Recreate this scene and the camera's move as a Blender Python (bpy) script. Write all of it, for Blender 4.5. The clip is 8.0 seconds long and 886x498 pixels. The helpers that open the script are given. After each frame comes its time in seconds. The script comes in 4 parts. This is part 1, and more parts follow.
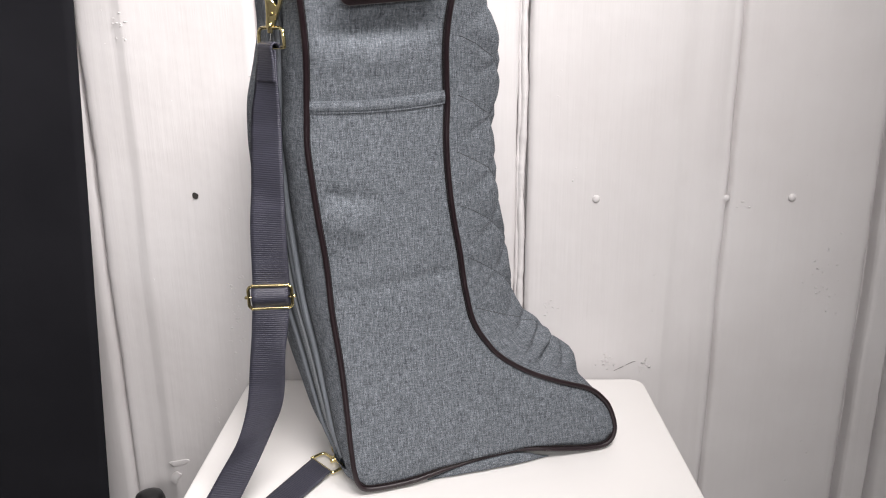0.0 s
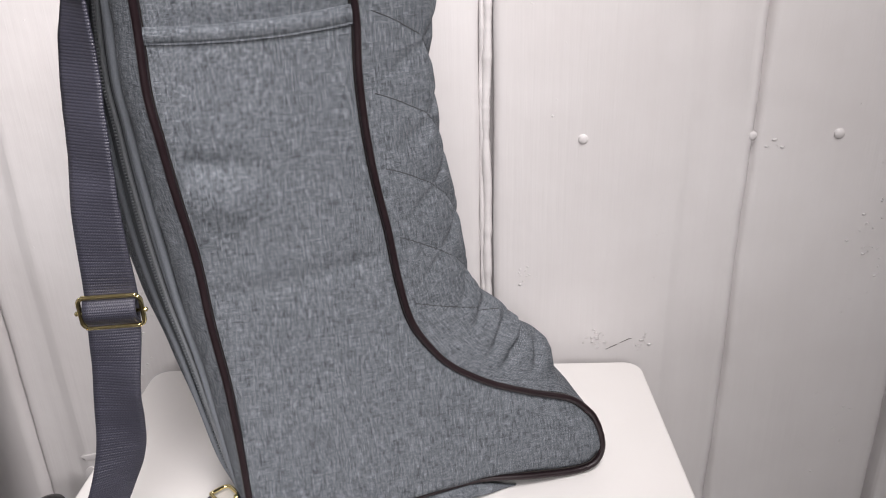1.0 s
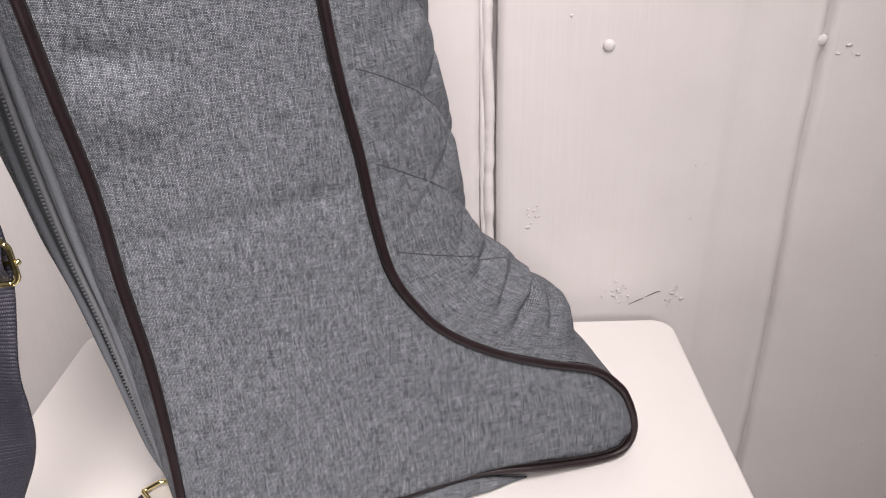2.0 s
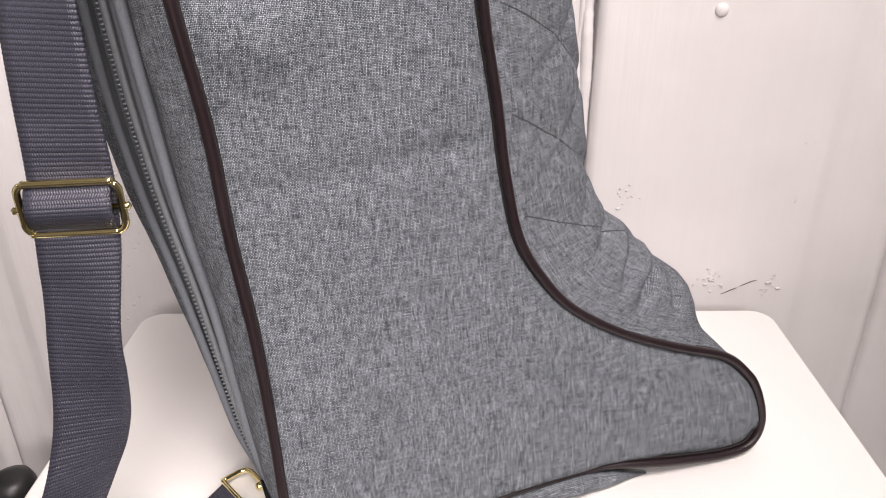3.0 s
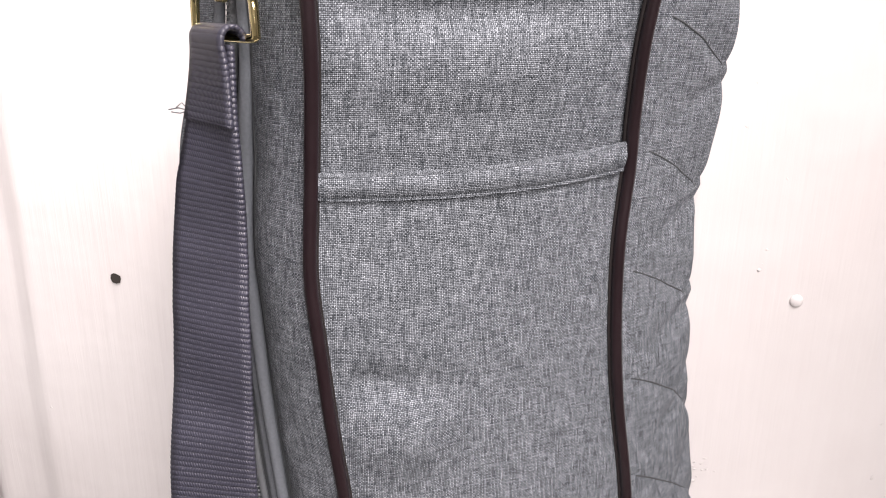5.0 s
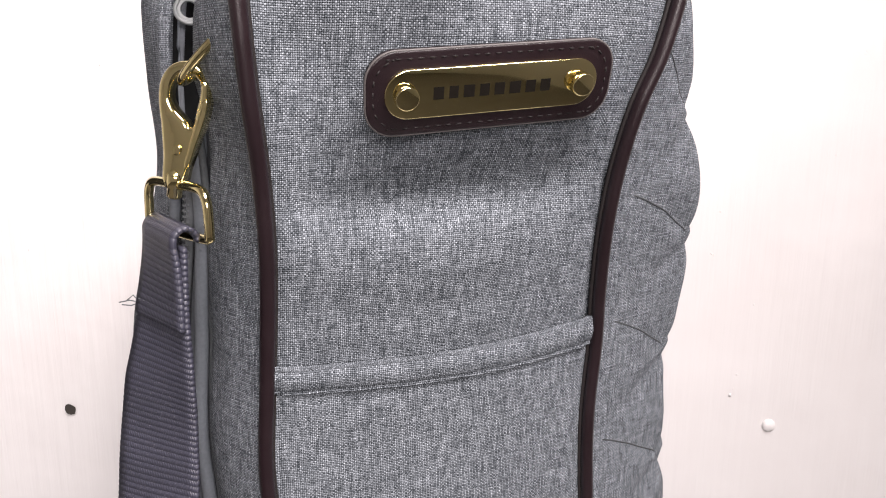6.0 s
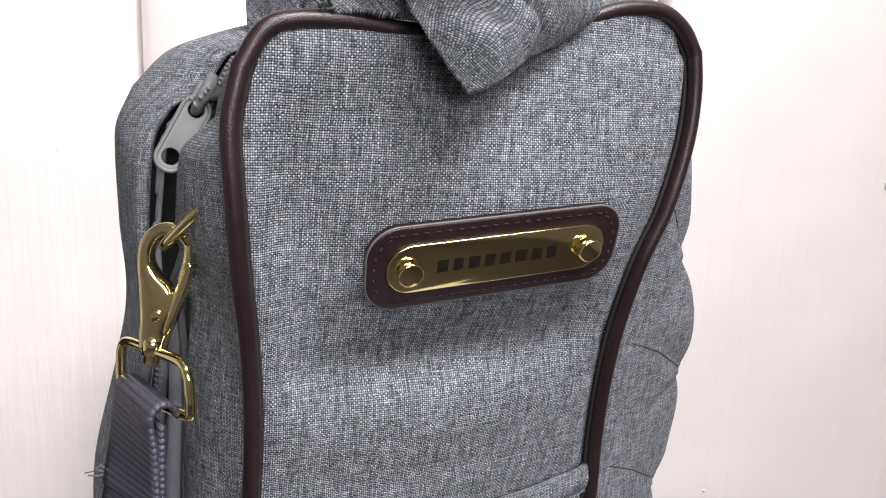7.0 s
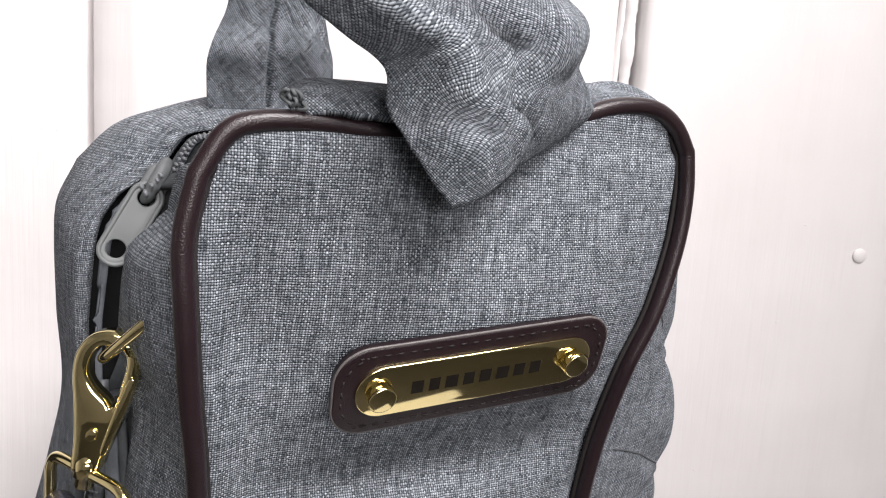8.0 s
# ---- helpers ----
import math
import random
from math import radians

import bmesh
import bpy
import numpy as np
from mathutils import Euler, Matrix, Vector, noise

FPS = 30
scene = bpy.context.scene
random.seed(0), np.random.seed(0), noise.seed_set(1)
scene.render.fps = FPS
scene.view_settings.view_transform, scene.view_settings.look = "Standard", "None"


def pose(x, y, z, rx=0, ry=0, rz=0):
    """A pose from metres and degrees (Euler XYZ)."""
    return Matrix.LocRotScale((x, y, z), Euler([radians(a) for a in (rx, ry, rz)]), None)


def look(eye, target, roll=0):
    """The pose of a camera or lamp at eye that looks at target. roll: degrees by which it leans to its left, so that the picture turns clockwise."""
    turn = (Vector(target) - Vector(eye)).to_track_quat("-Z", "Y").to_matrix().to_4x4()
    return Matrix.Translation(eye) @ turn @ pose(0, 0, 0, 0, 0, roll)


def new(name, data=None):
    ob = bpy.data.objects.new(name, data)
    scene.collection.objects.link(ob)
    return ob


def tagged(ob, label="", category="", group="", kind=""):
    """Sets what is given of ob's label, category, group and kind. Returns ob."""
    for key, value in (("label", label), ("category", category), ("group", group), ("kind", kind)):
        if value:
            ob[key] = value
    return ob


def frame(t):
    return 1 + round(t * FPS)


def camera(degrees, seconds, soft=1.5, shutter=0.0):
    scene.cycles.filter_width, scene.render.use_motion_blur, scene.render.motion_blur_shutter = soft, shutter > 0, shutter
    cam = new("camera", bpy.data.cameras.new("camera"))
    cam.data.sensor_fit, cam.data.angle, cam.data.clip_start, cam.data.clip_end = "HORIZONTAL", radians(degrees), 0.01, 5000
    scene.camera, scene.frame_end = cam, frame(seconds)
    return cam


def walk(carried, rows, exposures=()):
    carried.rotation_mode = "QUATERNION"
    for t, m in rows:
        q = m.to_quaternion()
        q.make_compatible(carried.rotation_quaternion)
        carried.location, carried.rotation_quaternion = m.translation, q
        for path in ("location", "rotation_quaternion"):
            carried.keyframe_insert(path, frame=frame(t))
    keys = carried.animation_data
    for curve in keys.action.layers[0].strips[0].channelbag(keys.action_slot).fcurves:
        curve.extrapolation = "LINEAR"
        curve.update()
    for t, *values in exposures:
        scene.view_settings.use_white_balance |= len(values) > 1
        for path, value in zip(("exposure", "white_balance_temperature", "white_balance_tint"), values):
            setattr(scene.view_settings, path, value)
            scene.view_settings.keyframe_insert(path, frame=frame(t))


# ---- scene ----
cam = camera(60.0, 8.0, soft=1.1)
PATH = [
    (0, (0.085, 0.002, 0.927), (-0.07, 1.917, 0.37), -0.5),
    (0.5, (0.121, 0.131, 0.926), (-0.035, 2.004, 0.241), -1.1),
    (1, (0.13, 0.237, 0.919), (-0.035, 2.065, 0.123), -1.8),
    (1.2, (0.128, 0.289, 0.942), (-0.017, 2.053, 0.01), -1.9),
    (2.3, (0.107, 0.378, 0.821), (-0.042, 2.145, -0.103), -1.7),
    (2.5, (0.085, 0.388, 0.814), (-0.049, 2.149, -0.125), -0.8),
    (3, (0.042, 0.394, 0.809), (-0.097, 2.173, -0.093), -0.6),
    (3.5, (0.011, 0.395, 0.843), (-0.135, 2.201, -0.004), -0.2),
    (4, (-0.017, 0.404, 0.868), (-0.166, 2.241, 0.091), 0.1),
    (4.5, (-0.027, 0.418, 0.888), (-0.177, 2.287, 0.192), 0.2),
    (5, (-0.029, 0.431, 0.921), (-0.158, 2.334, 0.322), 0.6),
    (5.2, (-0.029, 0.435, 0.935), (-0.151, 2.35, 0.371), 0.7),
    (6.3, (-0.026, 0.459, 0.971), (-0.055, 2.421, 0.586), 0.7),
    (6.5, (-0.029, 0.465, 0.978), (-0.034, 2.432, 0.617), 0.9),
    (7, (-0.044, 0.474, 1.005), (0.021, 2.442, 0.654), 1.9),
    (7.5, (-0.046, 0.49, 1.018), (0.075, 2.462, 0.712), 3.0),
    (8, (-0.05, 0.499, 1.027), (0.127, 2.471, 0.741), 3.8),
]
EXPOSURE = [(0, -0.24, 6500, 4), (0.5, -0.26, 6500, 5), (1.0, -0.30, 6500, 6), (2.3, -0.22, 6850, 10), (3.5, 0.10, 6850, 10), (5.0, 0.16, 6800, 10), (6.5, -0.08, 6650, 8), (8.0, -0.28, 6500, 5)]
walk(cam, [(t, look(eye, target, roll)) for t, eye, target, roll in PATH], EXPOSURE)

# ---- light ----
world = bpy.data.worlds.new("world")
world.use_nodes = True
world.node_tree.nodes["Background"].inputs[0].default_value = (0.9, 0.95, 1.0, 1)
world.node_tree.nodes["Background"].inputs[1].default_value = 0.05
scene.world = world


def area_lamp(name, place, target, size_x, size_y, watts, colour, spread=180):
    data = bpy.data.lights.new(name, "AREA")
    data.shape, data.size, data.size_y, data.energy, data.color = "RECTANGLE", size_x, size_y, watts, colour
    data.spread = radians(spread)
    ob = new(name, data)
    ob.matrix_world = look(place, target)
    return ob


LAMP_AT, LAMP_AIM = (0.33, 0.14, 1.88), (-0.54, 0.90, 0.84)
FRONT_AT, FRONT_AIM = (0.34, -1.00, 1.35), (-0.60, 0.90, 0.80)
KEY_AT = (0.0, -0.60, 2.03)
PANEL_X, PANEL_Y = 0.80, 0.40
# added lamp above the bag, out of view
area_lamp("added_panel_lamp", LAMP_AT, LAMP_AIM, PANEL_X, PANEL_Y, 12.0, (1.0, 0.915, 0.935), 96)
# added front fill, no such source is seen
area_lamp("front_fill_lamp", FRONT_AT, FRONT_AIM, PANEL_X, PANEL_Y, 5.0, (1.0, 0.92, 0.94), 84)
# weak added ceiling fill that softens the rest, out of view
area_lamp("ceiling_fill_lamp", KEY_AT, (KEY_AT[0], KEY_AT[1] + 0.001, 0.0), 0.70, 0.32, 3, (1.0, 0.935, 0.955))


# ---- materials ----
def material(name, colour=(0.5, 0.5, 0.5), rough=0.6, metal=0.0):
    m = bpy.data.materials.new(name)
    m.use_nodes = True
    b = m.node_tree.nodes["Principled BSDF"]
    b.inputs["Base Color"].default_value = (*colour, 1)
    b.inputs["Roughness"].default_value = rough
    b.inputs["Metallic"].default_value = metal
    return m


class Net:
    """Short hand for wiring nodes of one material."""

    def __init__(self, m):
        self.m, self.t = m, m.node_tree
        self.out = self.t.nodes["Principled BSDF"]

    def node(self, kind, **inputs):
        n = self.t.nodes.new(kind)
        for key, value in inputs.items():
            self.put(n.inputs[key.replace("_", " ")], value)
        return n

    def put(self, socket, value):
        if isinstance(value, bpy.types.NodeSocket):
            self.t.links.new(value, socket)
        else:
            socket.default_value = value

    def math(self, op, a, b=0.0, c=0.0):
        n = self.t.nodes.new("ShaderNodeMath")
        n.operation = op
        for i, v in enumerate((a, b, c)):
            self.put(n.inputs[i], v)
        return n.outputs[0]

    def mix(self, f, a, b):
        n = self.t.nodes.new("ShaderNodeMix")
        n.data_type = "RGBA"
        self.put(n.inputs[0], f)
        for i, v in ((6, a), (7, b)):
            self.put(n.inputs[i], v if isinstance(v, bpy.types.NodeSocket) else (*v, 1))
        return n.outputs[2]

    def noise(self, vector, scale, detail=3.0, rough=0.55):
        n = self.node("ShaderNodeTexNoise", Scale=scale, Detail=detail, Roughness=rough)
        if vector is not None:
            self.put(n.inputs["Vector"], vector)
        return n.outputs[0]

    def ramp(self, f, a, b):
        n = self.t.nodes.new("ShaderNodeMapRange")
        self.put(n.inputs[0], f)
        n.inputs[1].default_value, n.inputs[2].default_value = a, b
        return n.outputs[0]

    def vector(self, x, y, z=0.0):
        n = self.t.nodes.new("ShaderNodeCombineXYZ")
        for i, v in enumerate((x, y, z)):
            self.put(n.inputs[i], v)
        return n.outputs[0]

    def coords(self, which):
        return self.t.nodes.new("ShaderNodeTexCoord").outputs[which]

    def uv(self):
        s = self.t.nodes.new("ShaderNodeSeparateXYZ")
        self.put(s.inputs[0], self.coords("UV"))
        return s.outputs[0], s.outputs[1]

    def bump(self, height, distance, strength=1.0):
        n = self.node("ShaderNodeBump", Strength=strength, Distance=distance, Height=height)
        self.put(self.out.inputs["Normal"], n.outputs[0])

    def set(self, name, value):
        self.put(self.out.inputs[name], value if isinstance(value, (bpy.types.NodeSocket, float, int)) else (*value, 1))


def woven_cloth(name, dark, light, pitch=0.00072, turn=0.0, relief=0.00030):
    """Plain-woven melange cloth: round yarns over and under, shade put into the colour between them, every yarn shaded
    along its length.
    """
    m = material(name, dark, 0.9)
    k = Net(m)
    u, v = k.uv()
    if turn:
        c, s = math.cos(radians(turn)), math.sin(radians(turn))
        u, v = k.math("ADD", k.math("MULTIPLY", u, c), k.math("MULTIPLY", v, s)), k.math("SUBTRACT", k.math("MULTIPLY", v, c), k.math("MULTIPLY", u, s))
    x, y = k.math("DIVIDE", u, pitch), k.math("DIVIDE", v, pitch)
    wob = k.noise(k.vector(k.math("MULTIPLY", u, 70), k.math("MULTIPLY", v, 70)), 1.0, 2)
    wub = k.noise(k.vector(k.math("MULTIPLY", u, 70), k.math("MULTIPLY", v, 70), 6.0), 1.0, 2)
    jit = k.noise(k.vector(k.math("MULTIPLY", u, 480), k.math("MULTIPLY", v, 480), 4.0), 1.0, 2)
    jut = k.noise(k.vector(k.math("MULTIPLY", u, 480), k.math("MULTIPLY", v, 480), 9.0), 1.0, 2)
    x = k.math("ADD", x, k.math("ADD", k.math("MULTIPLY", wob, 1.3), k.math("MULTIPLY", jit, 0.50)))
    y = k.math("ADD", y, k.math("ADD", k.math("MULTIPLY", wub, 1.3), k.math("MULTIPLY", jut, 0.50)))
    fx, fy = k.math("FLOOR", x), k.math("FLOOR", y)
    warp_fat = k.math("ADD", 0.40, k.math("MULTIPLY", k.noise(k.vector(k.math("MULTIPLY", fx, 3.7), k.math("MULTIPLY", y, 0.35)), 1.0, 1), 1.0))
    weft_fat = k.math("ADD", 0.40, k.math("MULTIPLY", k.noise(k.vector(k.math("MULTIPLY", x, 0.35), k.math("MULTIPLY", fy, 4.3), 3.0), 1.0, 1), 1.0))
    ax = k.math("DIVIDE", k.math("SUBTRACT", k.math("MULTIPLY", k.math("SUBTRACT", x, fx), 2.0), 1.0), warp_fat)
    ay = k.math("DIVIDE", k.math("SUBTRACT", k.math("MULTIPLY", k.math("SUBTRACT", y, fy), 2.0), 1.0), weft_fat)
    rise = k.math("SINE", k.math("MULTIPLY", k.math("ADD", y, fx), math.pi))
    fall = k.math("SINE", k.math("MULTIPLY", k.math("ADD", k.math("ADD", x, fy), 1.0), math.pi))
    warp_high = k.math("ADD", k.math("MULTIPLY", rise, 0.5), k.math("SUBTRACT", 0.55, k.math("MULTIPLY", k.math("MULTIPLY", ax, ax), 0.55)))
    weft_high = k.math("ADD", k.math("MULTIPLY", fall, 0.5), k.math("SUBTRACT", 0.5, k.math("MULTIPLY", k.math("MULTIPLY", ay, ay), 0.55)))
    height = k.math("MAXIMUM", warp_high, weft_high)
    odd = k.math("GREATER_THAN", warp_high, weft_high)
    even = k.math("SUBTRACT", 1.0, odd)
    # shade: each yarn drifts along its run, each float has its own
    warp = k.noise(k.vector(k.math("MULTIPLY", fx, 7.31), k.math("MULTIPLY", y, 0.11)), 1.0, 2)
    weft = k.noise(k.vector(k.math("MULTIPLY", x, 0.16), k.math("MULTIPLY", fy, 5.17), 9.0), 1.0, 2)
    yarn = k.ramp(k.math("ADD", k.math("MULTIPLY", warp, odd), k.math("MULTIPLY", weft, even)), 0.34, 0.66)
    pick = k.node("ShaderNodeTexWhiteNoise", Vector=k.vector(fx, fy, k.math("ADD", odd, 2.0))).outputs[0]
    fleck = k.math("POWER", k.node("ShaderNodeTexWhiteNoise", Vector=k.vector(fx, fy, 7.0)).outputs[0], 6.0)
    broad = k.noise(k.vector(k.math("MULTIPLY", u, 11), k.math("MULTIPLY", v, 11)), 1.0, 3)
    tone = k.math("ADD", k.math("ADD", k.math("MULTIPLY", yarn, 0.54), k.math("MULTIPLY", odd, 0.16)), k.math("MULTIPLY", pick, 0.15))
    tone = k.math("ADD", tone, k.math("ADD", k.math("MULTIPLY", fleck, 0.15), k.math("MULTIPLY", k.math("SUBTRACT", broad, 0.5), 0.12)))
    # streaks that tell from afar
    drawn = k.noise(k.vector(k.math("MULTIPLY", u, 1250), k.math("MULTIPLY", v, 75)), 1.0, 2)
    laid = k.noise(k.vector(k.math("MULTIPLY", u, 75), k.math("MULTIPLY", v, 1250), 5.0), 1.0, 2)
    tone = k.math("ADD", tone, k.math("ADD", k.math("MULTIPLY", k.math("SUBTRACT", drawn, 0.5), 0.70), k.math("MULTIPLY", k.math("SUBTRACT", laid, 0.5), 0.55)))
    slub = k.noise(k.vector(k.math("MULTIPLY", u, 520), k.math("MULTIPLY", v, 75), 12.0), 1.0, 2)
    weft_slub = k.noise(k.vector(k.math("MULTIPLY", u, 75), k.math("MULTIPLY", v, 520), 15.0), 1.0, 2)
    tone = k.math("ADD", tone, k.math("ADD", k.math("MULTIPLY", k.math("SUBTRACT", slub, 0.5), 0.48), k.math("MULTIPLY", k.math("SUBTRACT", weft_slub, 0.5), 0.30)))
    tone = k.math("POWER", k.math("MAXIMUM", tone, 0.0), 1.3)
    # base colour darkens in the gaps, as shade between the yarns
    gap_shade = k.ramp(height, 0.24, 0.86)
    k.set("Base Color", k.mix(gap_shade, tuple(c * 0.8 for c in dark), k.mix(tone, dark, light)))
    k.bump(height, relief)
    k.set("Specular IOR Level", 0.15)
    return m


def ribbed_webbing(name, dark, light, pitch=0.0020):
    """Ribbed webbing; each rib is a row of short threads that slant one way and the other by turns."""
    m = material(name, dark, 0.40)
    k = Net(m)
    u, v = k.uv()
    y = k.math("DIVIDE", v, pitch)
    row = k.math("FLOOR", y)
    sign = k.math("SUBTRACT", 1.0, k.math("MULTIPLY", k.math("FLOORED_MODULO", row, 2.0), 2.0))
    lean = k.math("MULTIPLY", k.math("MULTIPLY", v, 2 * math.pi / 0.0030), sign)
    fine = k.math("SINE", k.math("ADD", k.math("MULTIPLY", u, 2 * math.pi / 0.0011), lean))
    fine = k.math("ADD", 0.5, k.math("MULTIPLY", fine, 0.5))
    rib = k.math("ABSOLUTE", k.math("SINE", k.math("MULTIPLY", y, math.pi)))
    slub = k.noise(k.vector(k.math("MULTIPLY", u, 40), k.math("MULTIPLY", row, 3.3)), 1.0, 2)
    # sheen bands along the run and shade between ribs go into the colour
    band = k.noise(k.vector(k.math("MULTIPLY", u, 8), k.math("MULTIPLY", v, 45), 3.0), 1.0, 2)
    soft_rib = k.math("ADD", 0.28, k.math("MULTIPLY", rib, 0.72))
    tone = k.math("MULTIPLY", soft_rib, k.math("ADD", 0.5, k.math("MULTIPLY", fine, 0.5)))
    tone = k.math("ADD", k.math("MULTIPLY", tone, 0.42), k.math("MULTIPLY", k.math("ADD", slub, k.math("MULTIPLY", band, 1.4)), 0.32))
    k.set("Base Color", k.mix(tone, dark, light))
    k.bump(k.math("ADD", k.math("MULTIPLY", rib, 0.7), k.math("MULTIPLY", fine, 0.35)), 0.0003)
    k.set("Specular IOR Level", 0.5)
    return m


def leather(name, colour):
    m = material(name, colour, 0.5)
    k = Net(m)
    p = k.coords("Object")
    grain = k.node("ShaderNodeTexVoronoi", Vector=p, Scale=2200.0).outputs[0]
    worn = k.noise(p, 60.0, 4)
    k.set("Base Color", k.mix(worn, tuple(c * 0.8 for c in colour), tuple(min(1, c * 1.25) for c in colour)))
    k.set("Roughness", k.math("ADD", 0.26, k.math("MULTIPLY", worn, 0.2)))
    k.bump(grain, 0.00006)
    k.set("Specular IOR Level", 0.5)
    return m


def polished_brass(name):
    m = material(name, (0.83, 0.62, 0.25), 0.12, 1.0)
    k = Net(m)
    p = k.coords("Object")
    smear = k.noise(p, 120.0, 4)
    k.set("Roughness", k.math("ADD", 0.03, k.math("MULTIPLY", smear, 0.09)))
    k.set("Base Color", k.mix(smear, (0.86, 0.72, 0.34), (0.92, 0.80, 0.45)))
    k.bump(k.noise(p, 45.0, 2), 0.00012, 0.4)
    return m


def wall_paint(name):
    """Thick old white gloss on wood: brush drag, pimples, faint grime."""
    m = material(name, (0.78, 0.76, 0.76), 0.4)
    k = Net(m)
    p = k.coords("Object")
    s = k.t.nodes.new("ShaderNodeSeparateXYZ")
    k.put(s.inputs[0], p)
    drag = k.noise(k.vector(k.math("MULTIPLY", s.outputs[0], 130), k.math("MULTIPLY", s.outputs[1], 130), k.math("MULTIPLY", s.outputs[2], 6)), 1.0, 4)
    grime = k.noise(p, 3.5, 5)
    speck = k.ramp(k.noise(p, 160.0, 2), 0.74, 0.8)
    patch = k.ramp(k.noise(p, 9.0, 2), 0.55, 0.7)
    k.set("Base Color", k.mix(k.ramp(k.math("ADD", grime, k.math("MULTIPLY", drag, 0.10)), 0.35, 0.80), (0.68, 0.655, 0.65), (0.79, 0.775, 0.775)))
    k.set("Roughness", k.math("ADD", 0.34, k.math("MULTIPLY", drag, 0.22)))
    h = k.math("ADD", k.math("MULTIPLY", drag, 0.35), k.math("MULTIPLY", k.math("MULTIPLY", speck, patch), 0.8))
    h = k.math("ADD", h, k.math("MULTIPLY", k.noise(p, 18.0, 2), 1.6))
    fibre = k.noise(k.vector(k.math("MULTIPLY", s.outputs[0], 420), 0.0, k.math("MULTIPLY", s.outputs[2], 14)), 1.0, 3)
    h = k.math("ADD", h, k.math("MULTIPLY", fibre, 0.10))
    k.bump(h, 0.0011)
    return m


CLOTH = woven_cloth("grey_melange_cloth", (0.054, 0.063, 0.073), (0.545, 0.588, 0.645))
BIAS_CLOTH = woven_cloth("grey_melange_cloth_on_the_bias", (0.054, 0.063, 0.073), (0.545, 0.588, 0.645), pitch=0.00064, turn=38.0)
WEBBING = ribbed_webbing("grey_webbing", (0.011, 0.0113, 0.017), (0.058, 0.0585, 0.084))
LEATHER = leather("brown_leather", (0.0140, 0.0070, 0.0090))
BRASS = polished_brass("polished_brass")
ENGRAVED = material("engraved_fill", (0.008, 0.006, 0.004), 0.7)
ENGRAVED.node_tree.nodes["Principled BSDF"].inputs["Specular IOR Level"].default_value = 0.15
PAINT = wall_paint("white_wall_paint")
ZIP_METAL = material("grey_enamel", (0.14, 0.15, 0.155), 0.5)
PULL_GREY = material("pale_grey_enamel", (0.16, 0.172, 0.174), 0.45)
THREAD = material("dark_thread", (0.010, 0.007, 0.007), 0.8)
SEAM = material("seam_thread", (0.055, 0.06, 0.064), 0.9)
GREY_THREAD = material("grey_thread", (0.11, 0.12, 0.125), 0.8)
RAW_EDGE = material("raw_leather_edge", (0.11, 0.10, 0.098), 0.5)
PAINT_EDGE = material("paint_edge", (0.62, 0.6, 0.6), 0.5)
HOLE = material("hole_dark", (0.040, 0.034, 0.030), 0.9)


def stool_paint():
    m = material("stool_white_lacquer", (0.85, 0.83, 0.81), 0.38)
    k = Net(m)
    p = k.coords("Object")
    k.set("Base Color", k.mix(k.noise(p, 6.0, 4), (0.82, 0.80, 0.775), (0.88, 0.865, 0.85)))
    k.set("Roughness", k.math("ADD", 0.3, k.math("MULTIPLY", k.noise(p, 30.0, 3), 0.2)))
    k.bump(k.noise(p, 220.0, 2), 0.0001)
    return m


LACQUER = stool_paint()


def plain_noise(name, a, b, scale, rough, relief=0.0):
    m = material(name, a, rough)
    k = Net(m)
    p = k.coords("Object")
    n = k.noise(p, scale, 5)
    k.set("Base Color", k.mix(n, a, b))
    if relief:
        k.bump(n, relief)
    return m


NEAR_BLACK = plain_noise("near_black", (0.007, 0.0075, 0.008), (0.013, 0.014, 0.015), 300.0, 0.95)
TAPE = plain_noise("zip_tape_cloth", (0.10, 0.112, 0.128), (0.17, 0.186, 0.208), 900.0, 0.7, 0.0003)
DARK_TAPE = plain_noise("dark_tape_cloth", (0.055, 0.062, 0.067), (0.10, 0.11, 0.117), 900.0, 0.7, 0.0003)
WELT = plain_noise("welt_cloth", (0.15, 0.168, 0.192), (0.24, 0.262, 0.292), 700.0, 0.5, 0.0003)
COIL = plain_noise("grey_coil", (0.16, 0.173, 0.187), (0.22, 0.234, 0.25), 300.0, 0.4)
BLACK_CLOTH = plain_noise("black_cloth", (0.008, 0.008, 0.010), (0.016, 0.016, 0.019), 7.0, 0.75, 0.002)
BLACK_CLOTH.node_tree.nodes["Principled BSDF"].inputs["Specular IOR Level"].default_value = 0.08
BLACK_PLASTIC = plain_noise("black_plastic", (0.010, 0.010, 0.011), (0.02, 0.02, 0.02), 40.0, 0.4)
WHITE_PRINT = material("white_print", (0.7, 0.7, 0.7), 0.6)
ROOM_PAINT = plain_noise("room_paint", (0.78, 0.765, 0.755), (0.83, 0.815, 0.805), 3.0, 0.8)
FLOOR_MAT = plain_noise("worn_floor", (0.10, 0.092, 0.085), (0.16, 0.148, 0.136), 5.0, 0.6, 0.001)
LOW_BOUNCE_PAINT = plain_noise("low_bounce_paint", (0.40, 0.385, 0.37), (0.47, 0.455, 0.44), 3.0, 0.7)


# ---- building helpers ----
def thing(name, base, label, category, group="", kind=""):
    ob = new(name)
    ob.location = base
    ob.empty_display_size = 0.05
    return tagged(ob, label, category, group, kind)


def base_of(ob):
    v = Vector((0, 0, 0))
    while ob:
        v += ob.location
        ob = ob.parent
    return v


